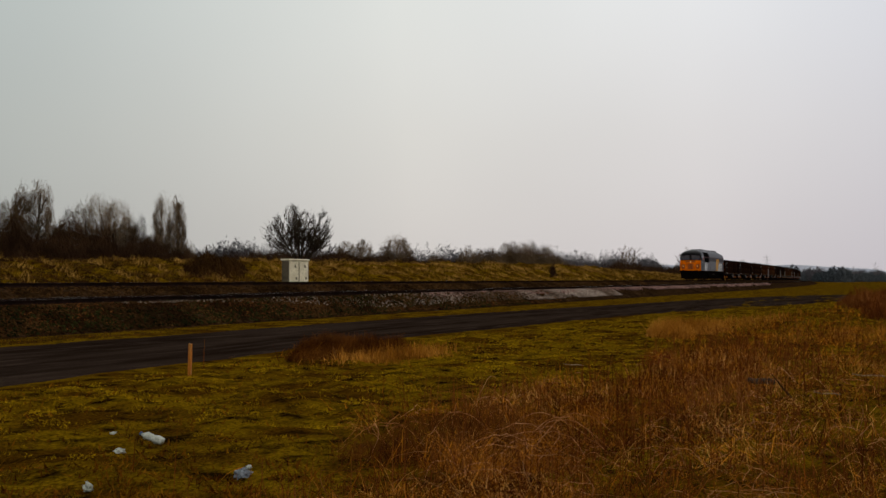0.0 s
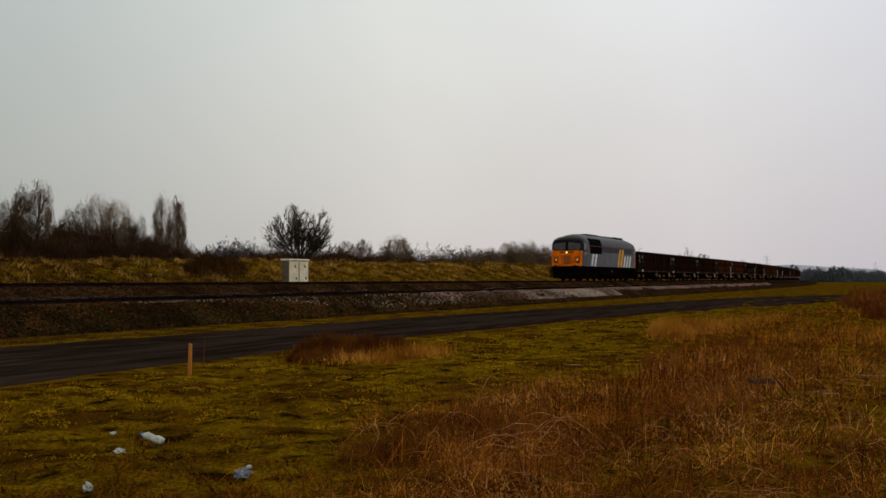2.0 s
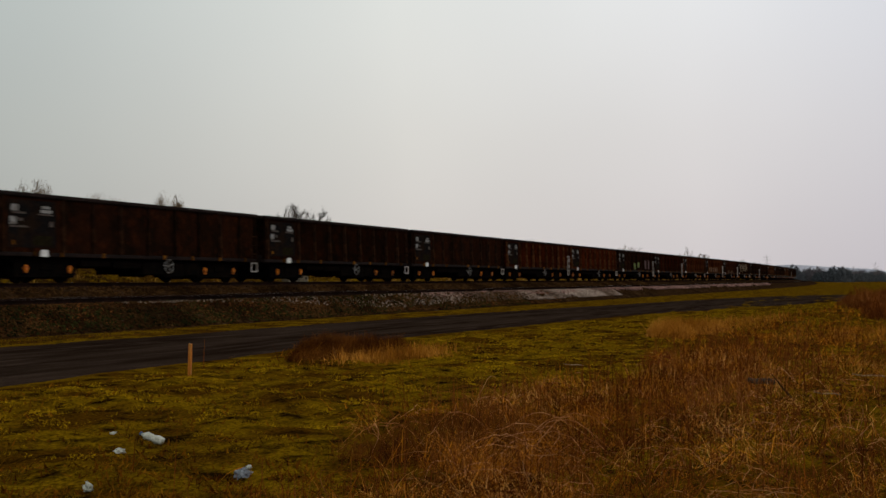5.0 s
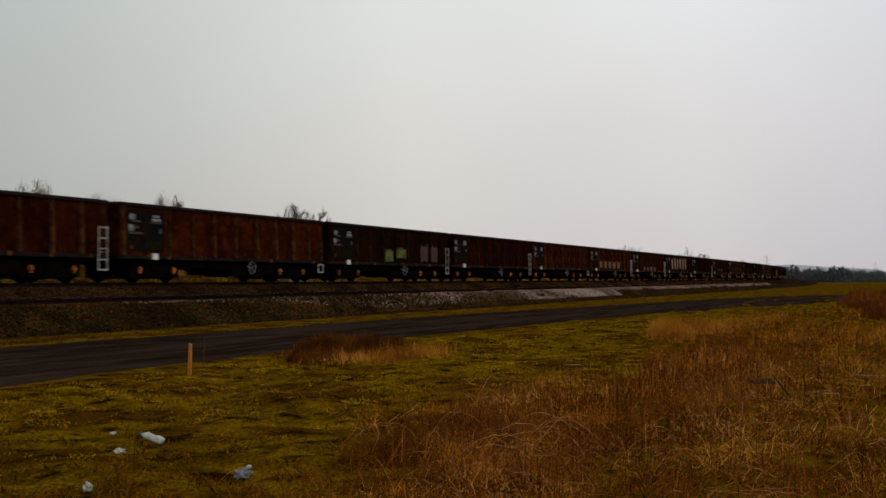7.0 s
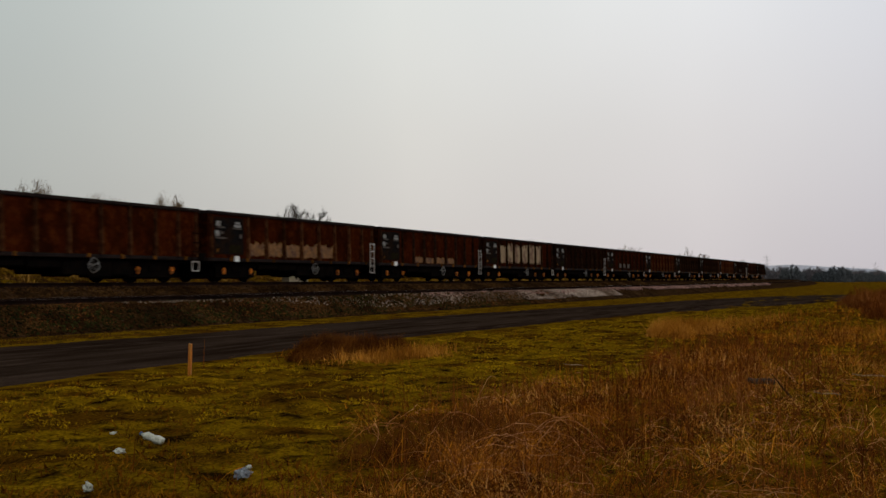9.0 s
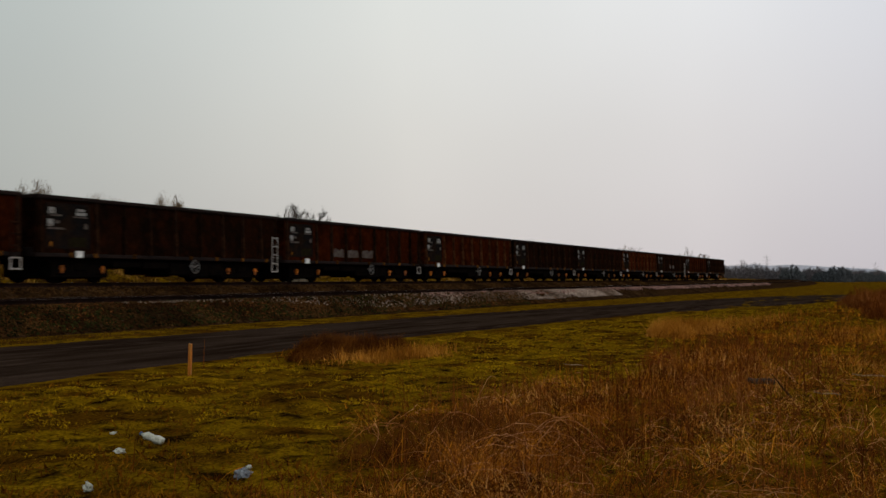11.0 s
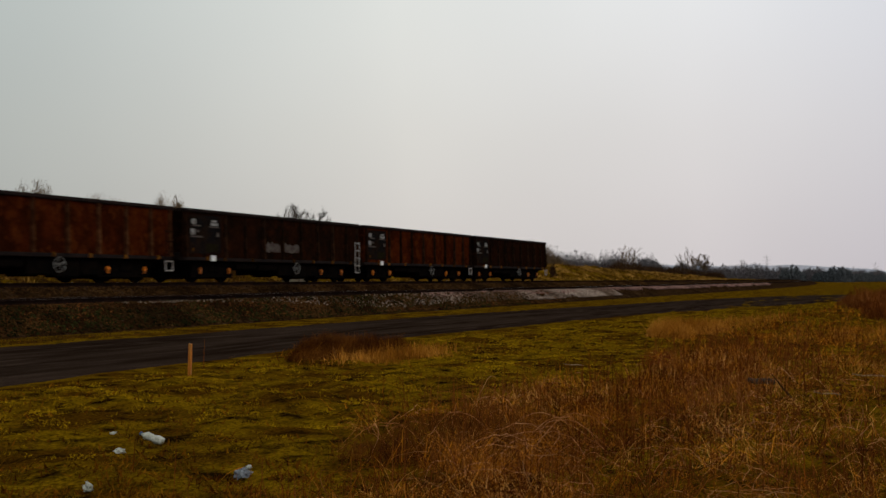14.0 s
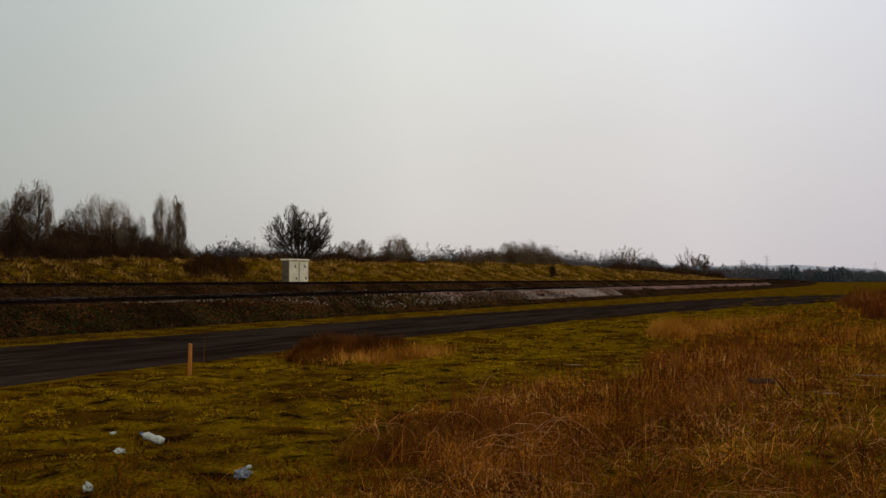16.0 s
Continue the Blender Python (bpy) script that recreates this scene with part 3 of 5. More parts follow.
    # red waist line and stripes on both sides
    for s in (-1, 1):
        y0, y1 = sorted((s * 1.39, s * 1.4))
        part("red_line", bm_box(-7.2, 8.2, y0, y1, 2.925, 2.965), M["red"], t, "thin red line along the side")
        for x0, w, top, m in ((2.35, 0.52, 2.24, "white"), (3.33, 0.52, 2.24, "white"), (11.05, 0.55, 2.84, "yellow"), (12.1, 0.55, 2.84, "yellow"), (13.25, 0.45, 2.26, "white"), (14.25, 0.45, 2.26, "white"), (15.25, 0.45, 2.26, "white")):
            bm = bmesh.new()
            sh = 0.52 * (top - 1.22)
            a, b = -L + x0, -L + x0 + w
            q = [(a, 1.22), (b, 1.22), (b + sh, top), (a + sh, top)]
            o = [bm.verts.new((x, s * 1.403, z)) for x, z in q]
            i = [bm.verts.new((x, s * 1.38, z)) for x, z in q]
            bm.faces.new(o), bm.faces.new(i[::-1])
            for k in range(4):
                bm.faces.new((o[k], i[k], i[(k + 1) % 4], o[(k + 1) % 4]))
            bmesh.ops.recalc_face_normals(bm, faces=bm.faces)
            part("stripe", bm, M[m], t, "slanted %s stripe" % m)
        # side intake with louvres behind the cab
        y0, y1 = sorted((s * 1.35, s * 1.408))
        gr = part("side_grille", bm_box(-L + 1.95, -L + 5.75, y0, y1, 2.28, 2.9), M["void"], t, "black louvred air intake")
        y0, y1 = sorted((s * 1.405, s * 1.42))
        for k in range(5):
            part("louvre", bm_box(-L + 2.0, -L + 5.7, y0, y1, 2.33 + 0.12 * k, 2.35 + 0.12 * k), M["black"], gr)
        bm = bmesh.new()
        q = [(1.39, 2.97), (1.36, 3.14), (1.26, 3.38), (1.16, 3.56)]
        vs = []
        for xx in (-L + 1.95, -L + 5.75):
            vs.append([bm.verts.new((xx, s * (a + 0.03), z + 0.01)) for a, z in q] + [bm.verts.new((xx, s * (a - 0.06), z - 0.02)) for a, z in reversed(q)])
        k = len(vs[0])
        for j in range(k):
            bm.faces.new((vs[0][j], vs[0][(j + 1) % k], vs[1][(j + 1) % k], vs[1][j]))
        bm.faces.new(vs[0]), bm.faces.new(vs[1][::-1])
        bmesh.ops.recalc_face_normals(bm, faces=bm.faces)
        part("roof_grille", bm, M["void"], t, "black shoulder air intake")
        # engine room door lines
        for xx in (-2.6, -0.6, 1.6):
            part("panel_seam", bm_box(xx, xx + 0.02, min(s * 1.39, s * 1.4), max(s * 1.39, s * 1.4), 1.25, 2.9), M["loco_dark"], t)
        part("number_plate", bm_box(-L + 0.55, -L + 1.05, min(s * 1.37, s * 1.4), max(s * 1.37, s * 1.4), 2.18, 2.32), M["plate"], t, "pale number plate with bars")
        part("solebar", bm_box(-8.9, 8.9, min(s * 1.2, s * 1.36), max(s * 1.2, s * 1.36), 1.0, 1.2, bev=0.02), M["black"], t)
    # roof equipment
    for x0, x1, w, h in ((-5.2, -2.6, 0.62, 0.07), (-2.2, 0.4, 0.55, 0.05), (0.9, 3.4, 0.6, 0.06), (4.2, 6.6, 0.7, 0.08)):
        part("roof_hatch", bm_box(x0, x1, -w, w, 3.86, 3.95 + h, bev=0.03), M["loco_roof"], t)
    for x in (4.8, 6.0):
        part("roof_fan", bm_rod((x, 0, 3.95), (x, 0, 4.06), 0.5, seg=24), M["black"], t)
    part("exhaust", bm_box(-1.0, -0.4, -0.2, 0.2, 3.95, 4.08, bev=0.02), M["black"], t)
    # below the floor
    part("fuel_tank", bm_box(-2.3, 2.3, -1.3, 1.3, 0.35, 1.05, bev=0.08), M["black"], t)
    part("underframe", bm_box(-8.9, 8.9, -1.1, 1.1, 0.95, 1.2), M["black"], t)
    part("tank_gauge", bm_box(0.2, 0.36, -1.325, -1.3, 0.72, 0.85), M["steel"], t, "small pale gauge plate")
    for s in (-1, 1):
        for x0, x1, z0 in ((-3.3, -2.45, 0.5), (2.45, 3.2, 0.55)):
            part("battery_box", bm_box(x0, x1, min(s * 0.9, s * 1.28), max(s * 0.9, s * 1.28), z0, 0.98, bev=0.03), M["black"], t)
        for cx in (-5.7, 5.7):
            for k in (-1, 1):
                part("sand_pipe", bm_rod((cx + k * 2.75, s * 1.05, 0.95), (cx + k * 2.62, s * 0.8, 0.12), 0.03, seg=6), M["black"], t)
                part("brake_cylinder", bm_rod((cx + k * 1.0 - 0.25, s * 1.16, 0.78), (cx + k * 1.0 + 0.25, s * 1.16, 0.78), 0.1, seg=10), M["black"], t)
    for cx in (-5.7, 5.7):
        bogie(t, cx, (-2.05, 0, 2.05), 0.57, M["black"], 0.95)
    return tagged(t, "grey diesel locomotive with orange cab front, white and yellow stripes", "locomotive")


WL = 7.1          # half the length of a wagon body
RIBS = [-WL + 14.2 * f for f in (0.012, 0.195, 0.295, 0.395, 0.5, 0.61, 0.715, 0.815, 0.91, 0.988)]


def open_wagon():
    t = empty("open_box_wagon")
    W, Z0, Z1 = 1.36, 0.98, 2.74
    bm = bmesh.new()
    th = 0.06
    cs = ((-1, -1), (1, -1), (1, 1), (-1, 1))
    rings = [[bm.verts.new((x * (WL - d), y * (W - d), z)) for x, y in cs] for d, z in ((0, Z0), (0, Z1), (th, Z1), (th, Z0 + 0.1))]
    for lo, up in zip(rings, rings[1:]):
        for k in range(4):
            bm.faces.new((lo[k], lo[(k + 1) % 4], up[(k + 1) % 4], up[k]))
    bm.faces.new(rings[0][::-1]), bm.faces.new(rings[-1])
    bmesh.ops.recalc_face_normals(bm, faces=bm.faces)
    part("body", bm, M["rust"], t, "rusty steel tub sides")
    bm = bmesh.new()
    for s in (-1, 1):
        a, b = sorted((s * (W - 0.1), s * (W + 0.09)))
        block(bm, -WL - 0.03, WL + 0.03, a, b, Z1 - 0.02, Z1 + 0.11, bev=0.025)
        a, b = sorted((s * (WL - 0.1), s * (WL + 0.07)))
        block(bm, a, b, -W + 0.1, W - 0.1, Z1 - 0.02, Z1 + 0.105, bev=0.02)
    part("top_rim", bm, M["rim"], t, "dark steel rim round the open top")
    me = bpy.data.meshes.new("side_rib")
    bm = bmesh.new()
    vs = block(bm, -0.062, 0.062, -0.14, 0.0, Z0, Z1 - 0.02)
    for v in vs:
        if v.co.y < -0.05:
            v.co.x *= 0.8
            if v.co.z > 2:
                v.co.y = -0.07
    bm.to_mesh(me)
    bm.free()
    me.materials.append(M["rib"])
    for s in (-1, 1):
        for x in RIBS:
            r = new("rib", me)
            r.matrix_basis = pose(x, s * W, 0, 0, 0, 0 if s < 0 else 180)
            r.parent = t
        a, b = sorted((s * (W - 0.15), s * (W + 0.02)))
        part("solebar", bm_box(-WL, WL, a, b, 0.84, 0.975, bev=0.02), M["rim"], t)
    for e in (-1, 1):
        for y in (-0.7, 0.7):
            a, b = sorted((e * WL, e * (WL + 0.09)))
            part("end_rib", bm_box(a, b, y - 0.06, y + 0.06, Z0, Z1 - 0.02), M["rib"], t)
        a, b = sorted((e * (WL - 0.1), e * (WL + 0.03)))
        part("headstock", bm_box(a, b, -1.25, 1.25, 0.85, 1.15, bev=0.02), M["rim"], t)
        buffers(t, e * (WL + 0.02), e, 1.02)
    part("underframe", bm_box(-WL + 0.1, WL - 0.1, -1.1, 1.1, 0.74, 0.95), M["black"], t)
    for x0, x1, z0 in ((-3.2, -1.7, 0.52), (-1.6, -0.1, 0.48), (0.0, 1.2, 0.26), (1.25, 2.4, 0.18), (2.45, 3.3, 0.24)):
        part("brake_box", bm_box(x0, x1, -1.2, -0.65, z0, 0.76, bev=0.05), M["black"], t)
        part("brake_box", bm_box(x0 + 0.1, x1 - 0.1, 0.5, 1.15, z0 + 0.03, 0.76, bev=0.05), M["black"], t)
    # near and far side fittings
    for s in (-1, 1):
        y = s * (W + 0.012)
        def side_plate(name, x0, x1, z0, z1, m, lab=""):
            a, b = sorted((s * (W - 0.02), y))
            return part(name, bm_box(x0, x1, a, b, z0, z1), M[m], t, lab)
        f0 = -WL if s < 0 else WL - 2.8
        a, b = sorted((s * (W - 0.02), s * (W + 0.008)))
        board = part("data_board", bm_box(f0 + 0.42, f0 + 2.5, a, b, 1.12, 2.62), M["board"], t, "dark painted board with faded white lettering bars")
        a, b = sorted((s * (W - 0.02), s * (W + 0.014)))
        for x0, x1, z0, z1, m in ((0.55, 0.85, 2.26, 2.46, "plate_mid"), (0.6, 1.15, 2.18, 2.24, "plate_dim"), (1.8, 2.3, 2.24, 2.34, "plate_mid"), (1.85, 2.2, 2.37, 2.46, "plate_mid"), (1.7, 2.35, 2.16, 2.21, "plate_dim"),
                                  (0.5, 0.78, 1.84, 2.08, "plate_mid"), (0.5, 1.3, 1.75, 1.81, "plate_dim"), (0.86, 1.05, 1.95, 2.04, "plate_dim"), (2.2, 2.36, 1.8, 1.98, "plate_dim"), (0.62, 0.72, 1.2, 1.34, "bracket"), (1.5, 2.3, 1.2, 1.5, "mould")):
            part("lettering_bar", bm_box(f0 + x0, f0 + x1, a, b, z0, z1), M[m], board)
        a, b = sorted((s * (W + 0.02), s * (W + 0.05)))
        part("label_clip", bm_box(f0 + 1.8, f0 + 2.12, a, b, 0.84, 1.06), M["white"], t, "small square white label plate")
        # ladder at the rear end
        lx = (WL - 0.55) if s < 0 else (-WL + 0.1)
        bm = bmesh.new()
        yy = s * (W + 0.15)
        for x in (lx, lx + 0.42):
            rod(bm, (x, yy, 0.8), (x, yy, 1.95), 0.022, seg=6)
        for k in range(2, 5):
            rod(bm, (lx, yy, 0.45 + 0.36 * k), (lx + 0.42, yy, 0.45 + 0.36 * k), 0.02, seg=6)
        rod(bm, (lx + 0.21, yy, 1.9), (lx + 0.21, s * W, 1.9), 0.02, seg=5)
        rod(bm, (lx + 0.21, yy, 1.05), (lx + 0.21, s * (W - 0.05), 1.05), 0.02, seg=5)
        part("ladder", bm, M["ladder"], t, "side ladder up the wagon end")
        bm = bmesh.new()
        for x in (lx, lx + 0.42):
            rod(bm, (x, yy, 0.42), (x, yy, 0.8), 0.026, seg=6)
        for z in (0.44, 0.79):
            rod(bm, (lx, yy, z), (lx + 0.42, yy, z), 0.024, seg=6)
        part("foot_step", bm, M["ladder"], t, "pale stirrup step below the ladder")
        # brake wheel on the solebar
        bm = bmesh.new()
        cx, cz, yb = -1.2 * s, 0.6, s * (W + 0.06)
        prev = None
        for k in range(17):
            a = k * math.tau / 16
            p = (cx + 0.25 * math.cos(a), yb, cz + 0.25 * math.sin(a))
            if prev:
                rod(bm, prev, p, 0.014, seg=5)
            prev = p
        for k in range(2):
            a = k * math.pi / 2 + 0.4
            rod(bm, (cx - 0.26 * math.cos(a), yb, cz - 0.26 * math.sin(a)), (cx + 0.26 * math.cos(a), yb, cz + 0.26 * math.sin(a)), 0.011, seg=5)
        rod(bm, (cx, yb, cz), (cx, s * 0.6, cz + 0.15), 0.03, seg=6)
        part("brake_wheel", bm, M["plate_mid"], t, "pale round brake wheel")
        for k, x in enumerate((-5.6, -4.4, -2.4, 0.9, 2.6, 4.4, 6.2)):
            a, b = sorted((s * (W + 0.0), s * (W + 0.1)))
            part("bracket", bm_box(x, x + 0.09, a, b, 0.84, 1.0, bev=0.02), M["bracket"], t, "rust-yellow lashing bracket")
    for cx in (-4.7, 4.8):
        bogie(t, cx, (-0.98, 0.98), 0.48, M["axle_yellow"], 0.76, low=0.18)
    for x in (-1.6, 0.4):
        part("brake_cylinder", bm_rod((x, -0.4, 0.6), (x + 0.7, -0.4, 0.6), 0.17, seg=12), M["black"], t)
    return tagged(t, "rust-brown steel bogie open box wagon", "wagon", group="wagons of the freight train")


loco = locomotive()
first = open_wagon()
wagons = [first] + [copy_thing(first, pose(0, 0, 0)) for k in range(19)]


def dull(wagon, mat):
    for c in wagon.children:
        if c.name.startswith("ladder"):
            c.material_slots[0].link = "OBJECT"
            c.material_slots[0].material = mat


def repaint(wagon, mat, ribs=None):
    for c in wagon.children:
        if c.name.startswith("body") or (ribs and c.name.startswith("rib")):
            c.material_slots[0].link = "OBJECT"
            c.material_slots[0].material = mat if c.name.startswith("body") else ribs


def patch(wagon, bay, z0, z1, m, x0=0.06, x1=-0.06, label="", name="paint_patch"):
    """A painted area between two ribs of the side nearest the road."""
    a, b = RIBS[bay] + 0.07 + x0, RIBS[bay + 1] - 0.07 + x1
    bm = bmesh.new()
    r = random.Random(bay * 7 + int(z0 * 100))
    n = 14
    top = [(a + (b - a) * k / n, z1 - r.uniform(0, 0.3) * (z1 - z0)) for k in range(n + 1)]
    low = [(a + (b - a) * k / n, z0 + r.uniform(0, 0.15) * (z1 - z0)) for k in range(n + 1)]
    tv = [bm.verts.new((x, -1.366, z)) for x, z in top]
    lv = [bm.verts.new((x, -1.366, z)) for x, z in low]
    for k in range(n):
        bm.faces.new((lv[k], lv[k + 1], tv[k + 1], tv[k]))
    g = bmesh.ops.extrude_face_region(bm, geom=list(bm.faces))
    bmesh.ops.translate(bm, vec=(0, 0.012, 0), verts=[v for v in g["geom"] if isinstance(v, bmesh.types.BMVert)])
    bmesh.ops.recalc_face_normals(bm, faces=bm.faces)
    return part(name, bm, M[m], wagon, label)


for k, w in enumerate(wagons):
    if k not in (3, 5, 6, 8, 9, 11, 17):
        dull(w, M["rib"])
    if k in (0, 1, 2, 5, 11, 14, 15, 17, 19):
        repaint(w, M["rust_dark"])
        tagged(w, "dark brown grimy steel bogie open box wagon")
    elif k in (3,):
        repaint(w, M["rust"], M["rib_pale"])
    elif k in (4, 7, 8, 13, 16, 18):
        repaint(w, M["rust_orange"], M["rib_pale"] if k != 18 else None)
        tagged(w, "orange-rusted steel bogie open box wagon")
for bay, z in ((1, 1.75), (2, 1.8), (3, 1.72), (4, 1.78), (5, 1.75)):
    patch(wagons[8], bay, 1.05, z, "ochre", label="weathered yellow graffiti")
tagged(wagons[8], "orange-rusted open box wagon with yellow graffiti")
for bay in range(1, 7):
    patch(wagons[10], bay, 1.15, 2.6, "cream", label="faded cream paint patch")
tagged(wagons[10], "rusty open box wagon with faded cream panels")
patch(wagons[5], 3, 1.0, 1.8, "green", x0=0.35, label="lime green graffiti")
patch(wagons[5], 4, 1.2, 1.85, "green", label="lime green graffiti")
patch(wagons[5], 6, 1.05, 2.2, "mauve", label="pink graffiti")
patch(wagons[5], 7, 1.05, 2.1, "mauve", label="pink graffiti")
tagged(wagons[5], "dark brown open box wagon with green and pink graffiti")
tagged(wagons[17], "dark grimy open box wagon with grey painted-over patches")
for bay in (3, 4):
    patch(wagons[17], bay, 1.25, 1.75, "plate_dim", label="grey painted-over patch")
for bay in (2, 3, 4):
    patch(wagons[12], bay, 1.15, 1.6, "plate_dim", label="pale flaking patch")
for bay in (2, 3, 4, 5):
    patch(wagons[9], bay, 1.0, 1.4, "ochre", label="weathered yellow scrawl")


# ---- lineside things ----
M["cabinet"] = material("cream_cabinet_paint", (0.72, 0.66, 0.46), (0.6, 0.54, 0.36), (0.48, 0.43, 0.28), scale=2.5, fine=30, rough=0.6, bump=0.05, fine_amount=0.1)
# darker copy of the cabinet paint: shade of the end face put into colour
M["cabinet_side"] = material("cabinet_side_shade_tone", (0.1, 0.08, 0.045), (0.06, 0.048, 0.028), scale=2.5, fine=30, rough=0.7, bump=0.05)
M["concrete"] = material("concrete_plinth", (0.2, 0.19, 0.17), (0.13, 0.12, 0.1), scale=4, fine=40, bump=0.2)
M["stake"] = material("orange_painted_stake", (0.425, 0.136, 0.0068), (0.2805, 0.085, 0.0068), (0.34, 0.17, 0.034), scale=6, fine=50, rough=0.7, bump=0.3, stretch=(1, 1, 0.2))
M["plastic"] = material("dirty_white_plastic", (0.425, 0.4505, 0.3825), (0.2805, 0.2975, 0.238), scale=12, fine=60, rough=0.4, bump=0.2)
M["blue"] = material("blue_plastic", (0.04, 0.09, 0.2), (0.03, 0.06, 0.14), scale=12, fine=60, rough=0.4, bump=0.1)
M["dull_plastic"] = material("grey_blue_plastic", (0.17, 0.1955, 0.221), (0.102, 0.1105, 0.1275), scale=12, fine=60, rough=0.4, bump=0.2)
M["bark"] = material("grey_brown_bark", (0.05, 0.036, 0.024), (0.032, 0.022, 0.014), scale=1.5, fine=12, rough=0.9, bump=0.3, space="World", spec=0.05)
M["twig"] = blades_material("bare_twigs", (0.05, 0.031, 0.014), (0.1, 0.066, 0.034), (0.155, 0.105, 0.06), patch=0.15)
M["twig_dark"] = blades_material("dark_thorn_twigs", (0.014, 0.010, 0.006), (0.03, 0.021, 0.013), (0.05, 0.036, 0.022), patch=0.3)
M["twig_warm"] = blades_material("warm_bare_twigs", (0.065, 0.04, 0.019), (0.135, 0.09, 0.047), (0.21, 0.145, 0.083), patch=0.15)
M["hedge"] = blades_material("dark_hedge_twigs", (0.018, 0.009, 0.004), (0.04, 0.02, 0.009), (0.066, 0.035, 0.016), patch=0.2)
# the two far materials carry distance haze in their blue-grey colours
M["far_wood"] = blades_material("haze_tinted_bare_wood", (0.06, 0.06, 0.068), (0.095, 0.09, 0.094), (0.125, 0.11, 0.106), patch=0.03)
M["far_dark"] = blades_material("haze_tinted_evergreens", (0.05, 0.06, 0.066), (0.075, 0.085, 0.09), (0.10, 0.11, 0.112), patch=0.03)
M["green_grass"] = blades_material("short_mossy_grass", (0.036, 0.0164, 0.0016), (0.1126, 0.0586, 0.0016), (0.21, 0.12, 0.0044), patch=1.5, gain=2.7, each=0.35)
M["bright_grass"] = blades_material("bright_mossy_grass", (0.105, 0.054, 0.0015), (0.3225, 0.1875, 0.003), (0.42, 0.26, 0.006), patch=1.0, gain=2.8, each=0.35)
M["dry_grass"] = blades_material("dry_brown_grass", (0.029, 0.0067, 0.0011), (0.1811, 0.0518, 0.0021), (0.5796, 0.2174, 0.0145), patch=1.1, gain=2.9, each=0.6)
M["turf"] = blades_material("brown_turf", (0.0387, 0.0109, 0.0008), (0.1162, 0.0387, 0.0015), (0.217, 0.093, 0.0046), patch=1.6)
M["pale_stem"] = blades_material("pale_straw_stems", (0.228, 0.0624, 0.0036), (0.444, 0.162, 0.0192), (0.72, 0.384, 0.09), patch=1.0)
M["red_leaf"] = blades_material("dark_red_leaves", (0.08, 0.006, 0.003), (0.16, 0.012, 0.006), (0.24, 0.03, 0.01), patch=2.0)
M["dead_dark"] = blades_material("dark_dead_stems", (0.0281, 0.0075, 0.001), (0.0938, 0.0272, 0.0037), (0.2063, 0.075, 0.0112), patch=1.5)
M["straw"] = blades_material("tawny_straw", (0.165, 0.0605, 0.0055), (0.352, 0.1375, 0.0132), (0.572, 0.2585, 0.0374), patch=0.7)
M["weeds"] = blades_material("red_brown_dead_weeds", (0.0562, 0.0137, 0.0025), (0.1438, 0.0375, 0.0063), (0.25, 0.0938, 0.02), patch=0.8)
M["bramble"] = blades_material("bramble_canes", (0.10, 0.034, 0.006), (0.22, 0.085, 0.02), (0.46, 0.25, 0.1), patch=0.5)
M["bank_grass"] = blades_material("rank_bank_grass", (0.0406, 0.0188, 0.0029), (0.203, 0.1044, 0.013), (0.551, 0.3117, 0.0653), patch=0.45, gain=3.0, each=0.4)
M["rank_dark"] = blades_material("dark_bank_growth", (0.0144, 0.0072, 0.0024), (0.042, 0.0192, 0.0048), (0.096, 0.0432, 0.0108), patch=0.4)
M["bramble_pale"] = blades_material("pale_bramble_canes", (0.2438, 0.0843, 0.0225), (0.4875, 0.2063, 0.0675), (0.75, 0.3938, 0.1688), patch=0.8)

M["driftwood"] = material("bleached_wood", (0.3, 0.22, 0.12), (0.18, 0.12, 0.06), scale=8, fine=60, rough=0.9, bump=0.3, spec=0.05)

# equipment cabinet behind the far line
cab = empty("equipment_cabinet", 51.56, 31.25, 0)
body = part("body", bm_box(-0.98, 0.98, -0.23, 0.23, 1.2, 2.42, bev=0.015), [M["cabinet"]], cab)
# thin dark sheet over the end face, painting its shade
part("side_panel", bm_box(-0.998, -0.976, -0.22, 0.22, 1.22, 2.4), M["cabinet_side"], body, "cabinet side with its shade painted on as a darker sheet")
part("roof", bm_box(-1.06, 1.06, -0.3, 0.3, 2.42, 2.53, bev=0.04), M["cabinet"], cab, "overhanging pale lid")
for x0, x1 in ((-0.96, -0.05), (0.05, 0.96)):
    d = part("door", bm_box(x0, x1, -0.255, -0.228, 1.25, 2.38, bev=0.008), M["cabinet"], cab, "pale steel cabinet door")
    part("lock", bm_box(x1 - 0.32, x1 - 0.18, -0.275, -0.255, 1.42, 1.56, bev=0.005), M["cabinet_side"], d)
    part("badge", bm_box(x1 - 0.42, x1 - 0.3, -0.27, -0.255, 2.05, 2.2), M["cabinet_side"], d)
part("door_gap", bm_box(-0.046, 0.046, -0.237, -0.225, 1.25, 2.38), M["void"], cab)
part("plinth", bm_box(-1.02, 1.02, -0.27, 0.27, 0.75, 1.2), M["concrete"], cab)
tagged(cab, "cream two-door equipment cabinet on a plinth beside the track", "cabinet")

# marker stake by the road
bm = bmesh.new()
vs = block(bm, -0.026, 0.026, -0.023, 0.023, -0.15, 0.49, bev=0.006)
stake = part("marker_stake", bm, M["stake"])
stake.matrix_basis = pose(13.76, 10.18, float(land(13.76, 10.18)), 1.5, -1, 12)
tagged(stake, "short orange-painted wooden marker stake in the grass", "stake")


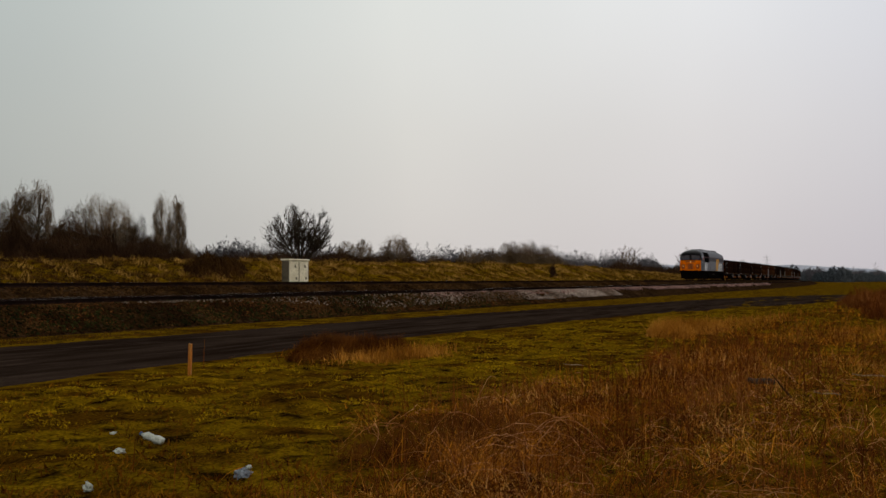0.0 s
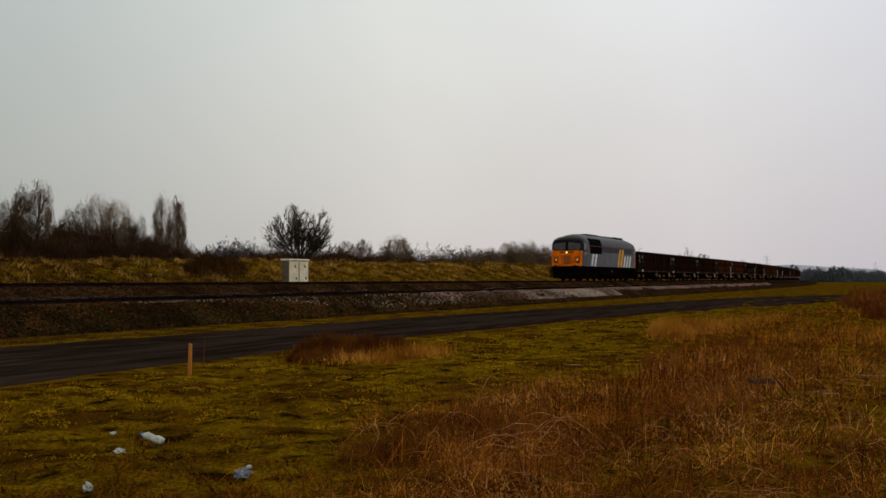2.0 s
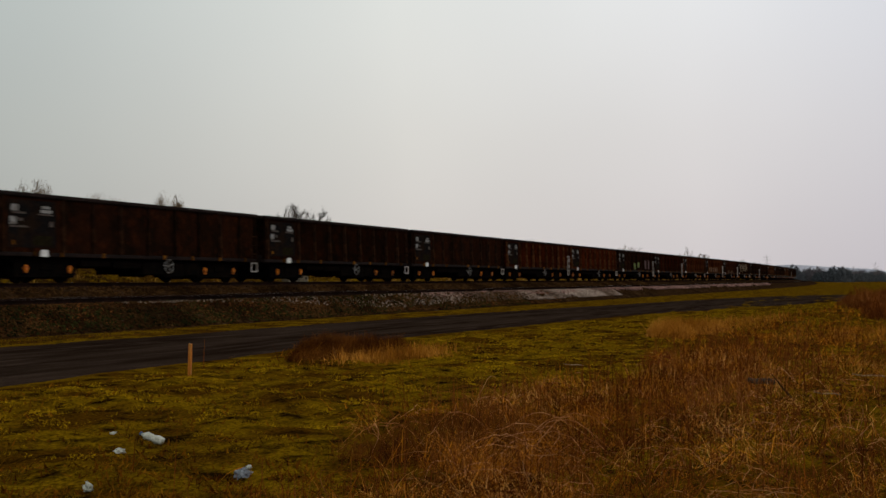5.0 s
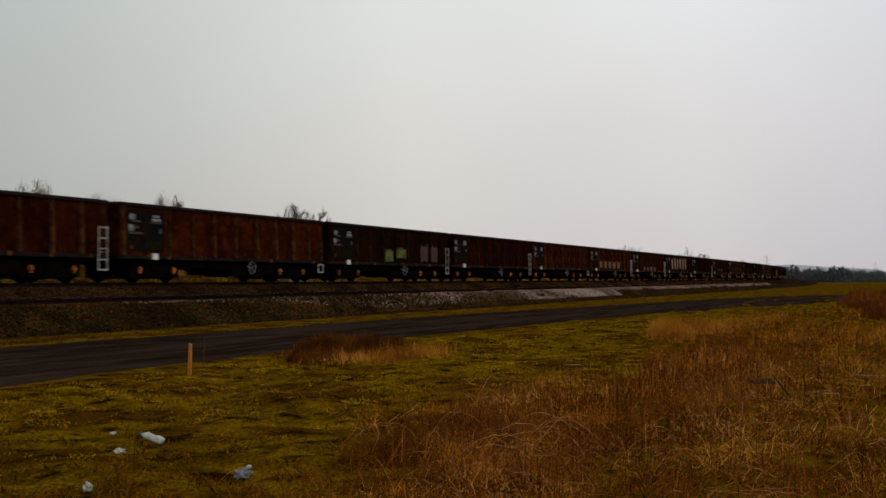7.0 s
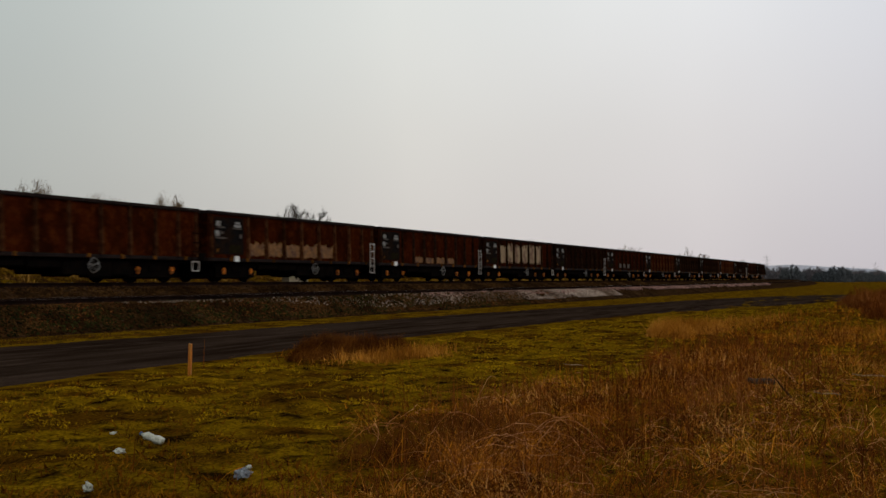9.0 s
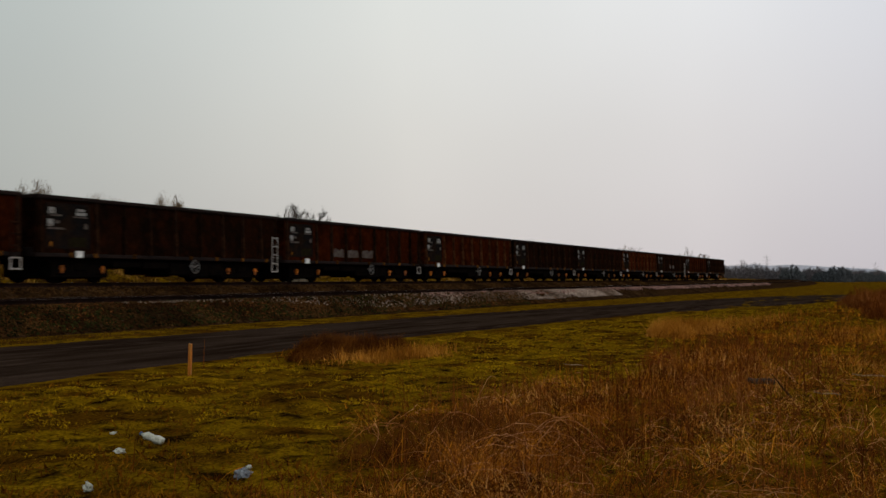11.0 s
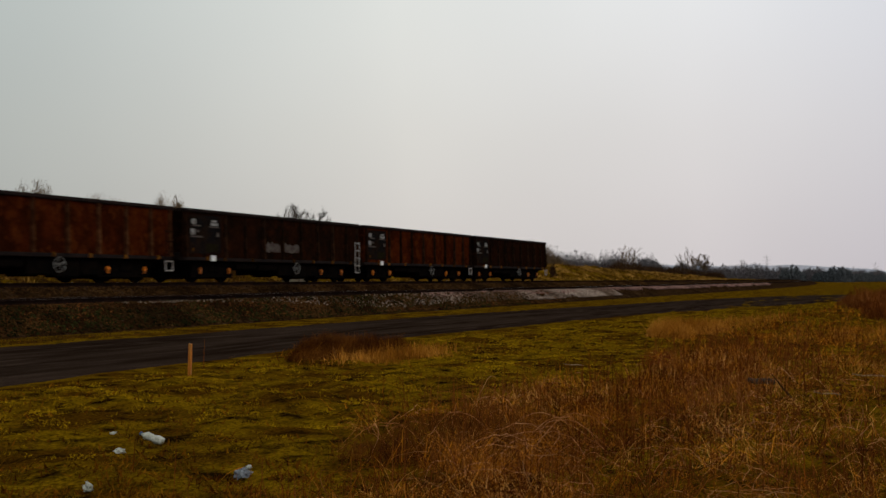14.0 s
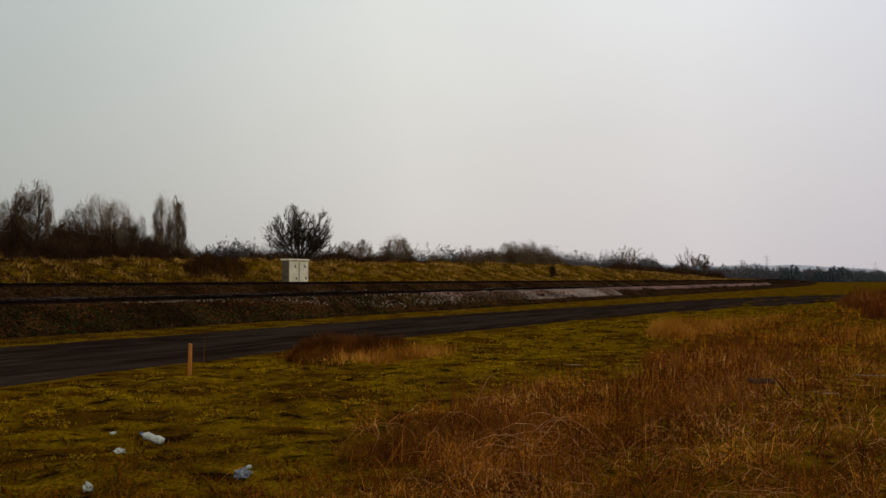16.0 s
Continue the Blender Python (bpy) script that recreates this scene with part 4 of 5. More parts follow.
def crumple(name, x, y, size, mat, seed, rz, label, lift=0.0):
    """A crumpled, hollow-looking piece of litter."""
    bm = bmesh.new()
    bmesh.ops.create_icosphere(bm, subdivisions=3, radius=1.0)
    for v in bm.verts:
        n1 = noise.noise(v.co * 1.7 + Vector((seed, 0, 0)))
        n2 = noise.noise(v.co * 4.5 + Vector((0, seed, 0)))
        v.co = Vector((v.co.x * size[0], v.co.y * size[1], max(v.co.z, -0.5) * size[2])) * (1 + 0.7 * n1 + 0.5 * n2)
    ob = part(name, bm, mat)
    ob.matrix_basis = pose(x, y, float(land(x, y)) + size[2] * 0.5 + lift, 0, 0, rz)
    return tagged(ob, label, "litter")


bottle = empty("plastic_bottle")
bottle.matrix_basis = pose(7.85, 6.2, float(land(7.85, 6.2)) + 0.075, 0, -17, 100)
bm = bmesh.new()
secs = [(-0.13, 0.03), (-0.125, 0.05), (-0.06, 0.058), (-0.02, 0.048), (0.03, 0.056), (0.075, 0.05), (0.1, 0.03), (0.125, 0.018), (0.13, 0.017)]
rings = []
for k, (xx, rr) in enumerate(secs):
    rings.append([bm.verts.new((xx, rr * math.cos(a) * (1.25 + 0.22 * math.sin(3 * a + 1.7 * k)), rr * math.sin(a) * (0.75 + 0.15 * math.sin(2 * a + 2 * k)))) for a in np.linspace(0, math.tau, 13)[:-1]])
for a, b in zip(rings, rings[1:]):
    for k in range(12):
        bm.faces.new((a[k], a[(k + 1) % 12], b[(k + 1) % 12], b[k]))
bm.faces.new(rings[0][::-1])
bmesh.ops.recalc_face_normals(bm, faces=bm.faces)
bmesh.ops.scale(bm, vec=(0.8, 0.8, 0.8), verts=bm.verts)
part("body", bm, M["plastic"], bottle, smooth=True)
part("cap", bm_rod((0.102, 0, 0), (0.12, 0, 0), 0.018, seg=12), M["blue"], bottle, "dark blue screw cap")
tagged(bottle, "crushed white plastic bottle lying in grass", "bottle")
crumple("paper_scrap", 8.15, 6.88, (0.045, 0.025, 0.012), M["plastic"], 2, 30, "small pale paper scrap on moss", 0.03)
crumple("torn_wrapper", 7.42, 6.2, (0.026, 0.045, 0.026), M["plastic"], 5, 60, "torn white wrapper in brown grass", 0.02)
crumple("paper_cup", 6.02, 5.3, (0.03, 0.03, 0.036), M["plastic"], 8, 10, "crushed white paper cup in grass", 0.02)
bag = crumple("plastic_bag", 6.78, 4.55, (0.075, 0.055, 0.04), M["dull_plastic"], 11, 20, "crumpled grey-blue plastic bag in grass", 0.03)
bm = bmesh.new()
prev = None
for k in range(9):
    q = (-0.06 - 0.07 * math.sin(k * 0.33), 0.02 * k - 0.02, 0.06 - 0.0016 * k * k)
    if prev:
        rod(bm, prev, q, 0.003, seg=5)
    prev = q
part("strap", bm, M["straw"], bag, "thin pale strap")
part("knot", bm_box(0.02, 0.07, -0.06, -0.02, 0.03, 0.06, bev=0.01), M["plastic"], bag)


# ---- bare trees ----
def frustums(a, b, ra, rb, seg):
    """Tapered prisms from a to b, as arrays."""
    n = len(a)
    d = b - a
    d = d / np.maximum(np.linalg.norm(d, axis=1, keepdims=True), 1e-6)
    ref = np.where(np.abs(d[:, 2:3]) > 0.9, np.array([[1.0, 0, 0]]), np.array([[0, 0, 1.0]]))
    u = np.cross(d, ref)
    u /= np.linalg.norm(u, axis=1, keepdims=True)
    w = np.cross(d, u)
    ang = np.arange(seg) * math.tau / seg
    off = u[:, None] * np.cos(ang)[None, :, None] + w[:, None] * np.sin(ang)[None, :, None]
    v = np.concatenate([a[:, None] + off * ra[:, None, None], b[:, None] + off * rb[:, None, None]], 1)
    k = np.arange(seg)
    q = np.stack([k, (k + 1) % seg, (k + 1) % seg + seg, k + seg], -1)
    f = q[None] + (np.arange(n) * 2 * seg)[:, None, None]
    return v.reshape(-1, 3), f.reshape(-1, 4)


def grow(r, P, D, L, R, bendy, up):
    """Points along a set of branches: four each, with jitter and an upward sweep."""
    pts, rad = [P], [R]
    p, d = P, D
    for k in range(3):
        d = d + r.normal(0, bendy, D.shape) + np.array([0, 0, up])
        d = d / np.linalg.norm(d, axis=1, keepdims=True)
        p = p + d * (L / 3)[:, None]
        pts.append(p)
        rad.append(R * (1 - 0.26 * (k + 1)))
    return np.stack(pts, 1), np.stack(rad, 1), d


def bare_tree(x, y, top, style, seed, label, twig="twig", fine=1.0, wide=0.0, name="tree"):
    r = np.random.RandomState(seed)
    z = float(land(x, y))
    H = (top - z) * 1.1
    stems, first_angle, ratio, later, angle, up, counts, low = {
        "oval": (1, 2, 0.40, 0.6, 40, 0.11, (26, 9, 8, 7), 0.22),
        "poplar": (3, 4, 0.3, 0.6, 26, 0.18, (18, 7, 5, 3), 0.12),
        "round": (6, 30, 0.42, 0.6, 38, 0.09, (9, 8, 7, 6), 0.3),
        "thorn": (15, 46, 0.42, 0.55, 31, 0.03, (11, 8, 7, 6), 0.2),
        "thin": (2, 9, 0.4, 0.6, 34, 0.1, (8, 6, 4, 3), 0.35)}[style]
    az = r.uniform(0, 6.28) + np.arange(stems) * math.tau / stems
    tilt = np.radians(first_angle * r.uniform(0.35, 1.15, stems))
    D = np.stack([np.sin(tilt) * np.cos(az), np.sin(tilt) * np.sin(az), np.cos(tilt)], -1)
    P = np.stack([0.12 * np.cos(az), 0.12 * np.sin(az), np.full(stems, -0.15)], -1)
    L = np.full(stems, H * 0.8) * r.uniform(0.8, 1.05, stems)
    R = np.full(stems, H * {"oval": 0.017, "poplar": 0.010, "round": 0.013, "thorn": 0.014, "thin": 0.017}[style])
    t = empty(name, x, y, z)
    groups = {0: [], 1: [], 2: []}

    def inside(p):
        """Twigs that stay within a rounded, ragged crown."""
        if not wide:
            return np.ones(p.shape[0], bool)
        full = top - z
        mid = full * (0.45 if style == "poplar" else 0.55)
        a = np.arctan2(p[:, 1], p[:, 0])
        hi = np.maximum(p[:, 2] - mid, 0) / (full - mid)
        e = np.sqrt((p[:, 0] ** 2 + p[:, 1] ** 2) / wide ** 2 + hi ** 2)
        lim = 1.0 + 0.12 * np.sin(3 * a + seed) * np.sin(5 * hi + seed) + 0.07 * np.sin(7 * a + 9 * hi)
        return e < lim * r.uniform(0.8, 1.12, len(p))

    for level in range(5):
        pts, rad, end = grow(r, P, D, L, R, (0.03 if style == "thorn" else 0.045) + 0.025 * level, up * (0.4 if level == 0 else 1.0))
        length = np.zeros(len(pts), int)
        for s in range(3):
            length += (length == s) & (inside(pts[:, s + 1]) | (level == 0 and style == "oval"))
        groups[0 if level < 2 else (1 if level == 2 else 2)].append((pts, rad, length))
        if level == 4:
            break
        c = max(2, int(round(counts[level] * (fine if level >= 2 else 1))))
        n = len(P) * c
        par = np.repeat(np.arange(len(P)), c)
        lo = low if level == 0 else 0.15
        f = lo + (1 - lo) * (np.tile((np.arange(c) + 0.5) / c, len(P)) + r.uniform(-0.4, 0.4, n) / c)
        f = np.clip(f, 0, 0.999) * 3
        i = f.astype(int)
        g = (f - i)[:, None]
        start = pts[par, i] * (1 - g) + pts[par, i + 1] * g
        dd = pts[par, i + 1] - pts[par, i]
        dd /= np.linalg.norm(dd, axis=1, keepdims=True)
        side = r.normal(0, 1, (n, 3))
        side -= (side * dd).sum(1, keepdims=True) * dd
        side /= np.linalg.norm(side, axis=1, keepdims=True)
        a = np.radians(angle * r.uniform(0.6, 1.4, n))[:, None]
        newd = dd * np.cos(a) + side * np.sin(a)
        rel = f / 3
        L = L[par] * (later if level else ratio) * (1.15 - 0.55 * rel) * r.uniform(0.7, 1.2, n)
        R = np.maximum(rad[par, i] * (0.5 if level < 2 else 0.42), 0.003 + 0.00005 * math.hypot(x, y))
        on = i < length[par]
        P, D, L, R = start[on], newd[on], L[on], R[on]
    for k, nm in ((0, "trunk"), (1, "crown")):
        V, Fc, o = [], [], 0
        for pts, rad, length in groups[k]:
            for s in range(3):
                ok = length > s
                v, f = frustums(pts[ok, s], pts[ok, s + 1], rad[ok, s], rad[ok, s + 1], 6 if k == 0 else 3)
                V.append(v), Fc.append(f + o)
                o += len(v)
        V, Fc = np.concatenate(V), np.concatenate(Fc)
        raw(nm, V, Fc, M["bark"] if k == 0 else M[twig], t)
    # the finest twigs: two slim blades each
    V = []
    for pts, rad, length in groups[2]:
        for a, b in ((0, 2), (1, 3)):
            ok = length >= b
            p, q, w = pts[ok, a], pts[ok, b], rad[ok, a] * 1.7
            turn = r.uniform(0, 6.28, len(p))
            side = np.stack([np.cos(turn), np.sin(turn), 0 * turn], -1) * w[:, None]
            V.append(np.stack([p - side, p + side, q], 1).reshape(-1, 3))
    if wide and style != "thorn":
        # and sprays that fill out the rounded rim of the crown
        full = top - z
        mid, lowest = full * (0.5 if style == "poplar" else 0.6), full * (0.2 if style == "poplar" else 0.3)
        n = int(110 * wide * full)
        u = r.normal(0, 1, (n, 3))
        u /= np.linalg.norm(u, axis=1, keepdims=True)
        a = np.arctan2(u[:, 1], u[:, 0])
        q = r.uniform(0.1, 1.0, n) ** 0.33 * (0.92 + 0.10 * np.sin(3 * a + seed) * np.sin(4 * u[:, 2] + seed) + 0.06 * np.sin(8 * a + 6 * u[:, 2]))
        c = np.stack([u[:, 0] * wide * q, u[:, 1] * wide * q, mid + u[:, 2] * q * np.where(u[:, 2] > 0, full - mid, mid - lowest)], -1)
        d = np.stack([c[:, 0] * 1.1, c[:, 1] * 1.1, c[:, 2] - 0.25 * full], -1)
        d = d / np.linalg.norm(d, axis=1, keepdims=True) + r.normal(0, 0.3, (n, 3))
        ln = r.uniform(0.25, 0.8, n)[:, None]
        V.append(np.stack([c - d * ln - [0.017, 0, 0], c - d * ln + [0.017, 0, 0], c + d * 0.04], 1).reshape(-1, 3))
    V = np.concatenate(V)
    raw("twig_spray", V, np.arange(len(V)).reshape(-1, 3), M[twig], t)
    return tagged(t, label, "tree")


bare_tree(84.15, 82.7, 11.6, "oval", 1, "tall bare winter tree with an oval crown", "twig", 1.0, 1.4)
bare_tree(85.3, 81.5, 12.1, "oval", 2, "tall bare winter tree with dense fine twigs", "twig", 1.0, 1.55)
bare_tree(81.5, 81.6, 9.9, "round", 3, "bare broad shrubby tree in the hedge", "twig", 1.0, 2.0)
bare_tree(90.0, 83.6, 8.4, "round", 21, "low bare tree between taller trees", "twig", 1.0, 1.8)
bare_tree(94.8, 84.5, 10.5, "round", 4, "bare spreading tree with pale twigs", "twig_warm", 1.0, 1.9)
bare_tree(95.8, 83.3, 11.4, "round", 5, "broad bare tree with many upright limbs", "twig_warm", 1.0, 2.4)
bare_tree(97.2, 81.7, 10.8, "round", 6, "bare rounded tree beside a broad one", "twig_warm", 1.0, 2.3)
bare_tree(98.0, 80.7, 8.2, "round", 19, "low bare tree at the edge of the hedge", "twig", 1.0, 1.8)
bare_tree(101.8, 79.2, 11.9, "poplar", 8, "slender bare poplar tree", "twig_warm", 1.0, 1.5)
bare_tree(102.75, 77.95, 11.5, "poplar", 23, "slender bare poplar tree beside another", "twig_warm", 1.0, 1.5)
bare_tree(100.6, 79.6, 6.9, "round", 9, "low bare shrubby tree below the poplars", "twig", 1.0, 1.7)
bare_tree(104.4, 77.6, 6.2, "round", 10, "low bare shrubby tree below the poplars", "twig", 1.0, 1.2)
bare_tree(73.5, 44.0, 7.6, "thorn", 11, "spreading bare hawthorn on the grassy bank", "twig_dark", 0.9, 2.8)
bare_tree(140.6, 76.6, 7.5, "round", 12, "bare rounded tree beyond the bank", "twig_warm", 1.0, 1.9)
bare_tree(142.6, 75.0, 7.7, "round", 20, "bare rounded tree beyond the bank", "twig_warm", 1.0, 1.9)
bare_tree(148.4, 72.5, 8.6, "round", 13, "tall bare rounded tree beyond the bank", "twig_warm", 1.0, 2.9)
bare_tree(151.5, 72.0, 6.4, "round", 14, "small bare tree beyond the bank", "twig", 0.6, 1.2)
bare_tree(206.3, 52.4, 8.1, "thin", 15, "thin bare tree in the distant hedge", "twig_warm", 0.8)
bare_tree(208.8, 51.6, 8.3, "thin", 16, "thin bare tree in the distant hedge", "twig_warm", 0.8)
bare_tree(231.0, 45.6, 8.0, "thin", 17, "thin bare tree in the distant hedge", "twig_warm", 0.8)
bare_tree(238.3, 44.0, 6.6, "round", 18, "small bare tree in the distant hedge", "twig_warm", 0.6)


# ---- hedges and woods ----
def thicket(name, spots, n, seed, width, length, mat, label, category, push=0.75):
    """Twiggy growth: slim blades within domes (x, y, rx, ry, height)."""
    r = np.random.RandomState(seed)
    s = np.array(spots, float)
    wgt = s[:, 2] * s[:, 4]
    i = r.choice(len(s), n, p=wgt / wgt.sum())
    a, q = r.uniform(0, 6.28, n), np.sqrt(r.uniform(0, 1, n))
    x = s[i, 0] + s[i, 2] * q * np.cos(a)
    y = s[i, 1] + s[i, 3] * q * np.sin(a)
    h = s[i, 4] * np.sqrt(np.maximum(1 - q ** 4, 0.0)) * (0.8 + 0.25 * wave(x, y, seed, 3.0 + s[i, 2].mean() * 0.4))
    z0 = land(x, y)
    ln = length * r.uniform(0.4, 1.4, n)
    zc = z0 + np.maximum(h, 0.15) * r.uniform(0.0, 1.0, n) ** push
    d = r.normal(0, 1, (n, 3)) * 0.55 + np.array([0, 0, 0.9])
    d /= np.linalg.norm(d, axis=1, keepdims=True)
    c = np.stack([x, y, zc], -1)
    b = c - d * (ln * 0.5)[:, None]
    t = c + d * (ln * 0.5)[:, None]
    b[:, 2] = np.maximum(b[:, 2], z0 - 0.05)
    ang = r.uniform(0, 6.28, n)
    w = np.stack([np.cos(ang), np.sin(ang), 0 * ang], -1) * (width * r.uniform(0.5, 1.3, n))[:, None]
    v = np.stack([b - w, b + w, t], 1).reshape(-1, 3)
    f = np.arange(3 * n).reshape(-1, 3)
    return tagged(raw(name, v, f, M[mat]), label, category, kind="stuff")


def run(p, q, k, rx, ry, h, jit, seed):
    r = random.Random(seed)
    return [(p[0] + (q[0] - p[0]) * u + r.uniform(-jit, jit), p[1] + (q[1] - p[1]) * u + r.uniform(-jit, jit), rx * r.uniform(0.7, 1.3), ry * r.uniform(0.8, 1.2), h * r.uniform(0.7, 1.25))
            for u in [(j + 0.5) / k for j in range(k)]]


thicket("dark_hedge", run((50, 70), (98, 74), 34, 2.8, 2.2, 4.0, 0.8, 1), 130000, 21, 0.018, 0.85, "hedge", "dense dark bare hedge behind the bank", "hedge")
thicket("tall_hedge", run((79, 82), (98, 79.5), 12, 2.2, 2.0, 5.8, 0.8, 2), 60000, 22, 0.018, 0.85, "hedge", "tall dark tangle of bare shrubs", "hedge")
thicket("middle_hedge", run((92, 62), (150, 66), 26, 3.2, 2.2, 2.2, 1.0, 3), 90000, 23, 0.015, 0.7, "hedge", "low dark bare hedge beyond the bank", "hedge")
thicket("bank_bramble_heap", [(51.6, 37.6, 1.0, 0.8, 0.65), (53.0, 37.8, 1.3, 0.9, 1.15), (54.6, 38.0, 1.4, 0.9, 1.0), (56.2, 38.4, 1.1, 0.7, 0.6)], 5200, 24, 0.02, 1.0, "rank_dark", "black heap of cut branches on the bank", "brush heap")
thicket("copse", run((226, 92), (275, 88), 9, 7, 5, 8.4, 2, 4), 90000, 25, 0.032, 1.1, "twig", "bare brown copse beyond the bank", "wood", 0.5)
thicket("low_wood", run((160, 84), (330, 86), 30, 7, 5, 3.6, 3, 5), 90000, 26, 0.032, 1.0, "twig", "low bare scrub wood beyond the bank", "wood", 0.5)
thicket("line_scrub", run((180, 47), (330, 56), 24, 6, 3, 2.4, 2, 6), 30000, 27, 0.045, 0.7, "hedge", "brown scrub along the line", "scrub")
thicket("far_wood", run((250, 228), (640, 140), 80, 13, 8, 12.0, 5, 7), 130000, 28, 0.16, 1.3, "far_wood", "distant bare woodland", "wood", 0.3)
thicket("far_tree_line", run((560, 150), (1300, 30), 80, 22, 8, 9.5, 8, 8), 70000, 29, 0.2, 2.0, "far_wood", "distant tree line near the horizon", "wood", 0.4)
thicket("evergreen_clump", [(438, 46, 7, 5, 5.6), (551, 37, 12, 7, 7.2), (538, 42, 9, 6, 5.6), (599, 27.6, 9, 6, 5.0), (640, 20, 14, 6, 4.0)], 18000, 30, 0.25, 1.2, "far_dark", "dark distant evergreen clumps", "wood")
thicket("bank_bush", [(112.8, 36.4, 0.3, 0.3, 1.7)], 500, 31, 0.025, 0.6, "hedge", "small dark bush on the bank", "bush")


def ridge(name, a, b, top, mat, label, seed):
    """A long low hill far away, between two bearings, as a solid ridge."""
    n = 90
    u = np.linspace(0, 1, n)
    x, y = a[0] + (b[0] - a[0]) * u, a[1] + (b[1] - a[1]) * u
    z = top * np.sin(np.pi * u) ** 0.5 * (0.85 + 0.12 * wave(x, y, seed, 700) + 0.04 * wave(x, y, seed + 1, 90))
    v = np.concatenate([np.stack([x, y - 60, 0 * z - 2], -1), np.stack([x, y, z], -1), np.stack([x + 400, y + 60, 0 * z - 2], -1)])
    k = np.arange(n - 1)
    f = np.concatenate([np.stack([k + o, k + 1 + o, k + 1 + n + o, k + n + o], -1) for o in (0, n)])
    return tagged(raw(name, v, f, mat, smooth=True), label, "hill", kind="structure")


# pale blue base colour holds the distance haze of the hills
M["hill"] = material("haze_tinted_hillside", (0.4, 0.44, 0.52), (0.46, 0.49, 0.56), scale=0.004, fine=0.05, bump=0.0, space="World", spec=0.0, rough=1.0, fine_amount=0.15)
ridge("backdrop", (2300, 1050), (2700, 20), 46, M["hill"], "low hazy blue hills on the horizon", 90)


def pylon(x, y, h):
    """A lattice power pylon, far off."""
    t = empty("power_pylon", x, y, float(land(x, y)) - 0.3)
    bm = bmesh.new()
    w = h * 0.09
    corners = [(-1, -1), (1, -1), (1, 1), (-1, 1)]
    lv = [(0, 1.0), (0.3, 0.62), (0.55, 0.36), (0.75, 0.24), (1.0, 0.05)]
    for (za, a), (zb, b) in zip(lv, lv[1:]):
        for k in range(4):
            (cx, cy), (ex, ey) = corners[k], corners[(k + 1) % 4]
            rod(bm, (cx * w * a, cy * w * a, za * h), (cx * w * b, cy * w * b, zb * h), 0.035, seg=4)
            rod(bm, (cx * w * a, cy * w * a, za * h), (ex * w * b, ey * w * b, zb * h), 0.035, seg=4)
    part("tower", bm, M["steel"], t)
    for z in (0.66, 0.78, 0.9):
        bm = bmesh.new()
        rod(bm, (0, -h * 0.15, z * h), (0, h * 0.15, z * h), 0.035, seg=4)
        rod(bm, (0, -h * 0.15, z * h), (0, 0, (z + 0.05) * h), 0.04, seg=4)
        rod(bm, (0, h * 0.15, z * h), (0, 0, (z + 0.05) * h), 0.04, seg=4)
        part("cross_arm", bm, M["steel"], t)
    return tagged(t, "distant grey lattice power pylon", "pylon")


pylon(930.7, 117.6, 21.5)
pylon(1073.4, 40.4, 17.0)


# ---- grass, weeds and brambles ----
EDGE_X = [0, 6.8, 8.2, 10.4, 11.6, 14, 17, 22, 26.5, 32, 38, 45, 65, 90]
EDGE_Y = [3.4, 3.8, 4.3, 5.5, 5.2, 4.4, 4.2, 4.8, 6.1, 6.6, 6.4, 5.5, 4.0, 2.0]


def scrub(x, y):
    """1 in the rank dry growth, 0 on the mossy grass."""
    e = np.interp(x, EDGE_X, EDGE_Y) + 0.35 * wave(x, y, 40, 1.6) + 0.2 * wave(x, y, 41, 0.6)
    v = step((e - y) / 0.9)
    tuft = np.exp(-(((x - 17.7) / 1.3) ** 2 + ((y - 9.6) / 1.0) ** 2) * 1.3)
    return np.clip(v + tuft, 0, 1)


def open_turf(x, y):
    """1 where the scrub gives way to short moss and grass close by."""
    return step((2.7 - y + 0.5 * wave(x, y, 70, 1.4)) / 1.0) * step((24.0 - x) / 4.0)


def clear(x, y):
    """Where plants may stand: off the road and the ballast."""
    near, far = np.interp(x, ROAD_X, ROAD_NEAR), np.interp(x, ROAD_X, ROAD_FAR)
    return ((y < near - 0.1 + 0.2 * wave(x, y, 42, 1.5)) | (y > far + 0.05 + 0.15 * wave(x, y, 43, 2.0))) & (y - bend(x) < 20.6)


def scatter(n, seed, r0=4.6, r1=60.0):
    r = np.random.RandomState(seed)
    d = r0 * (r1 / r0) ** r.uniform(0, 1, n)
    a = np.radians(YAW + r.uniform(-25, 25, n))
    return r, d * np.cos(a), d * np.sin(a), d


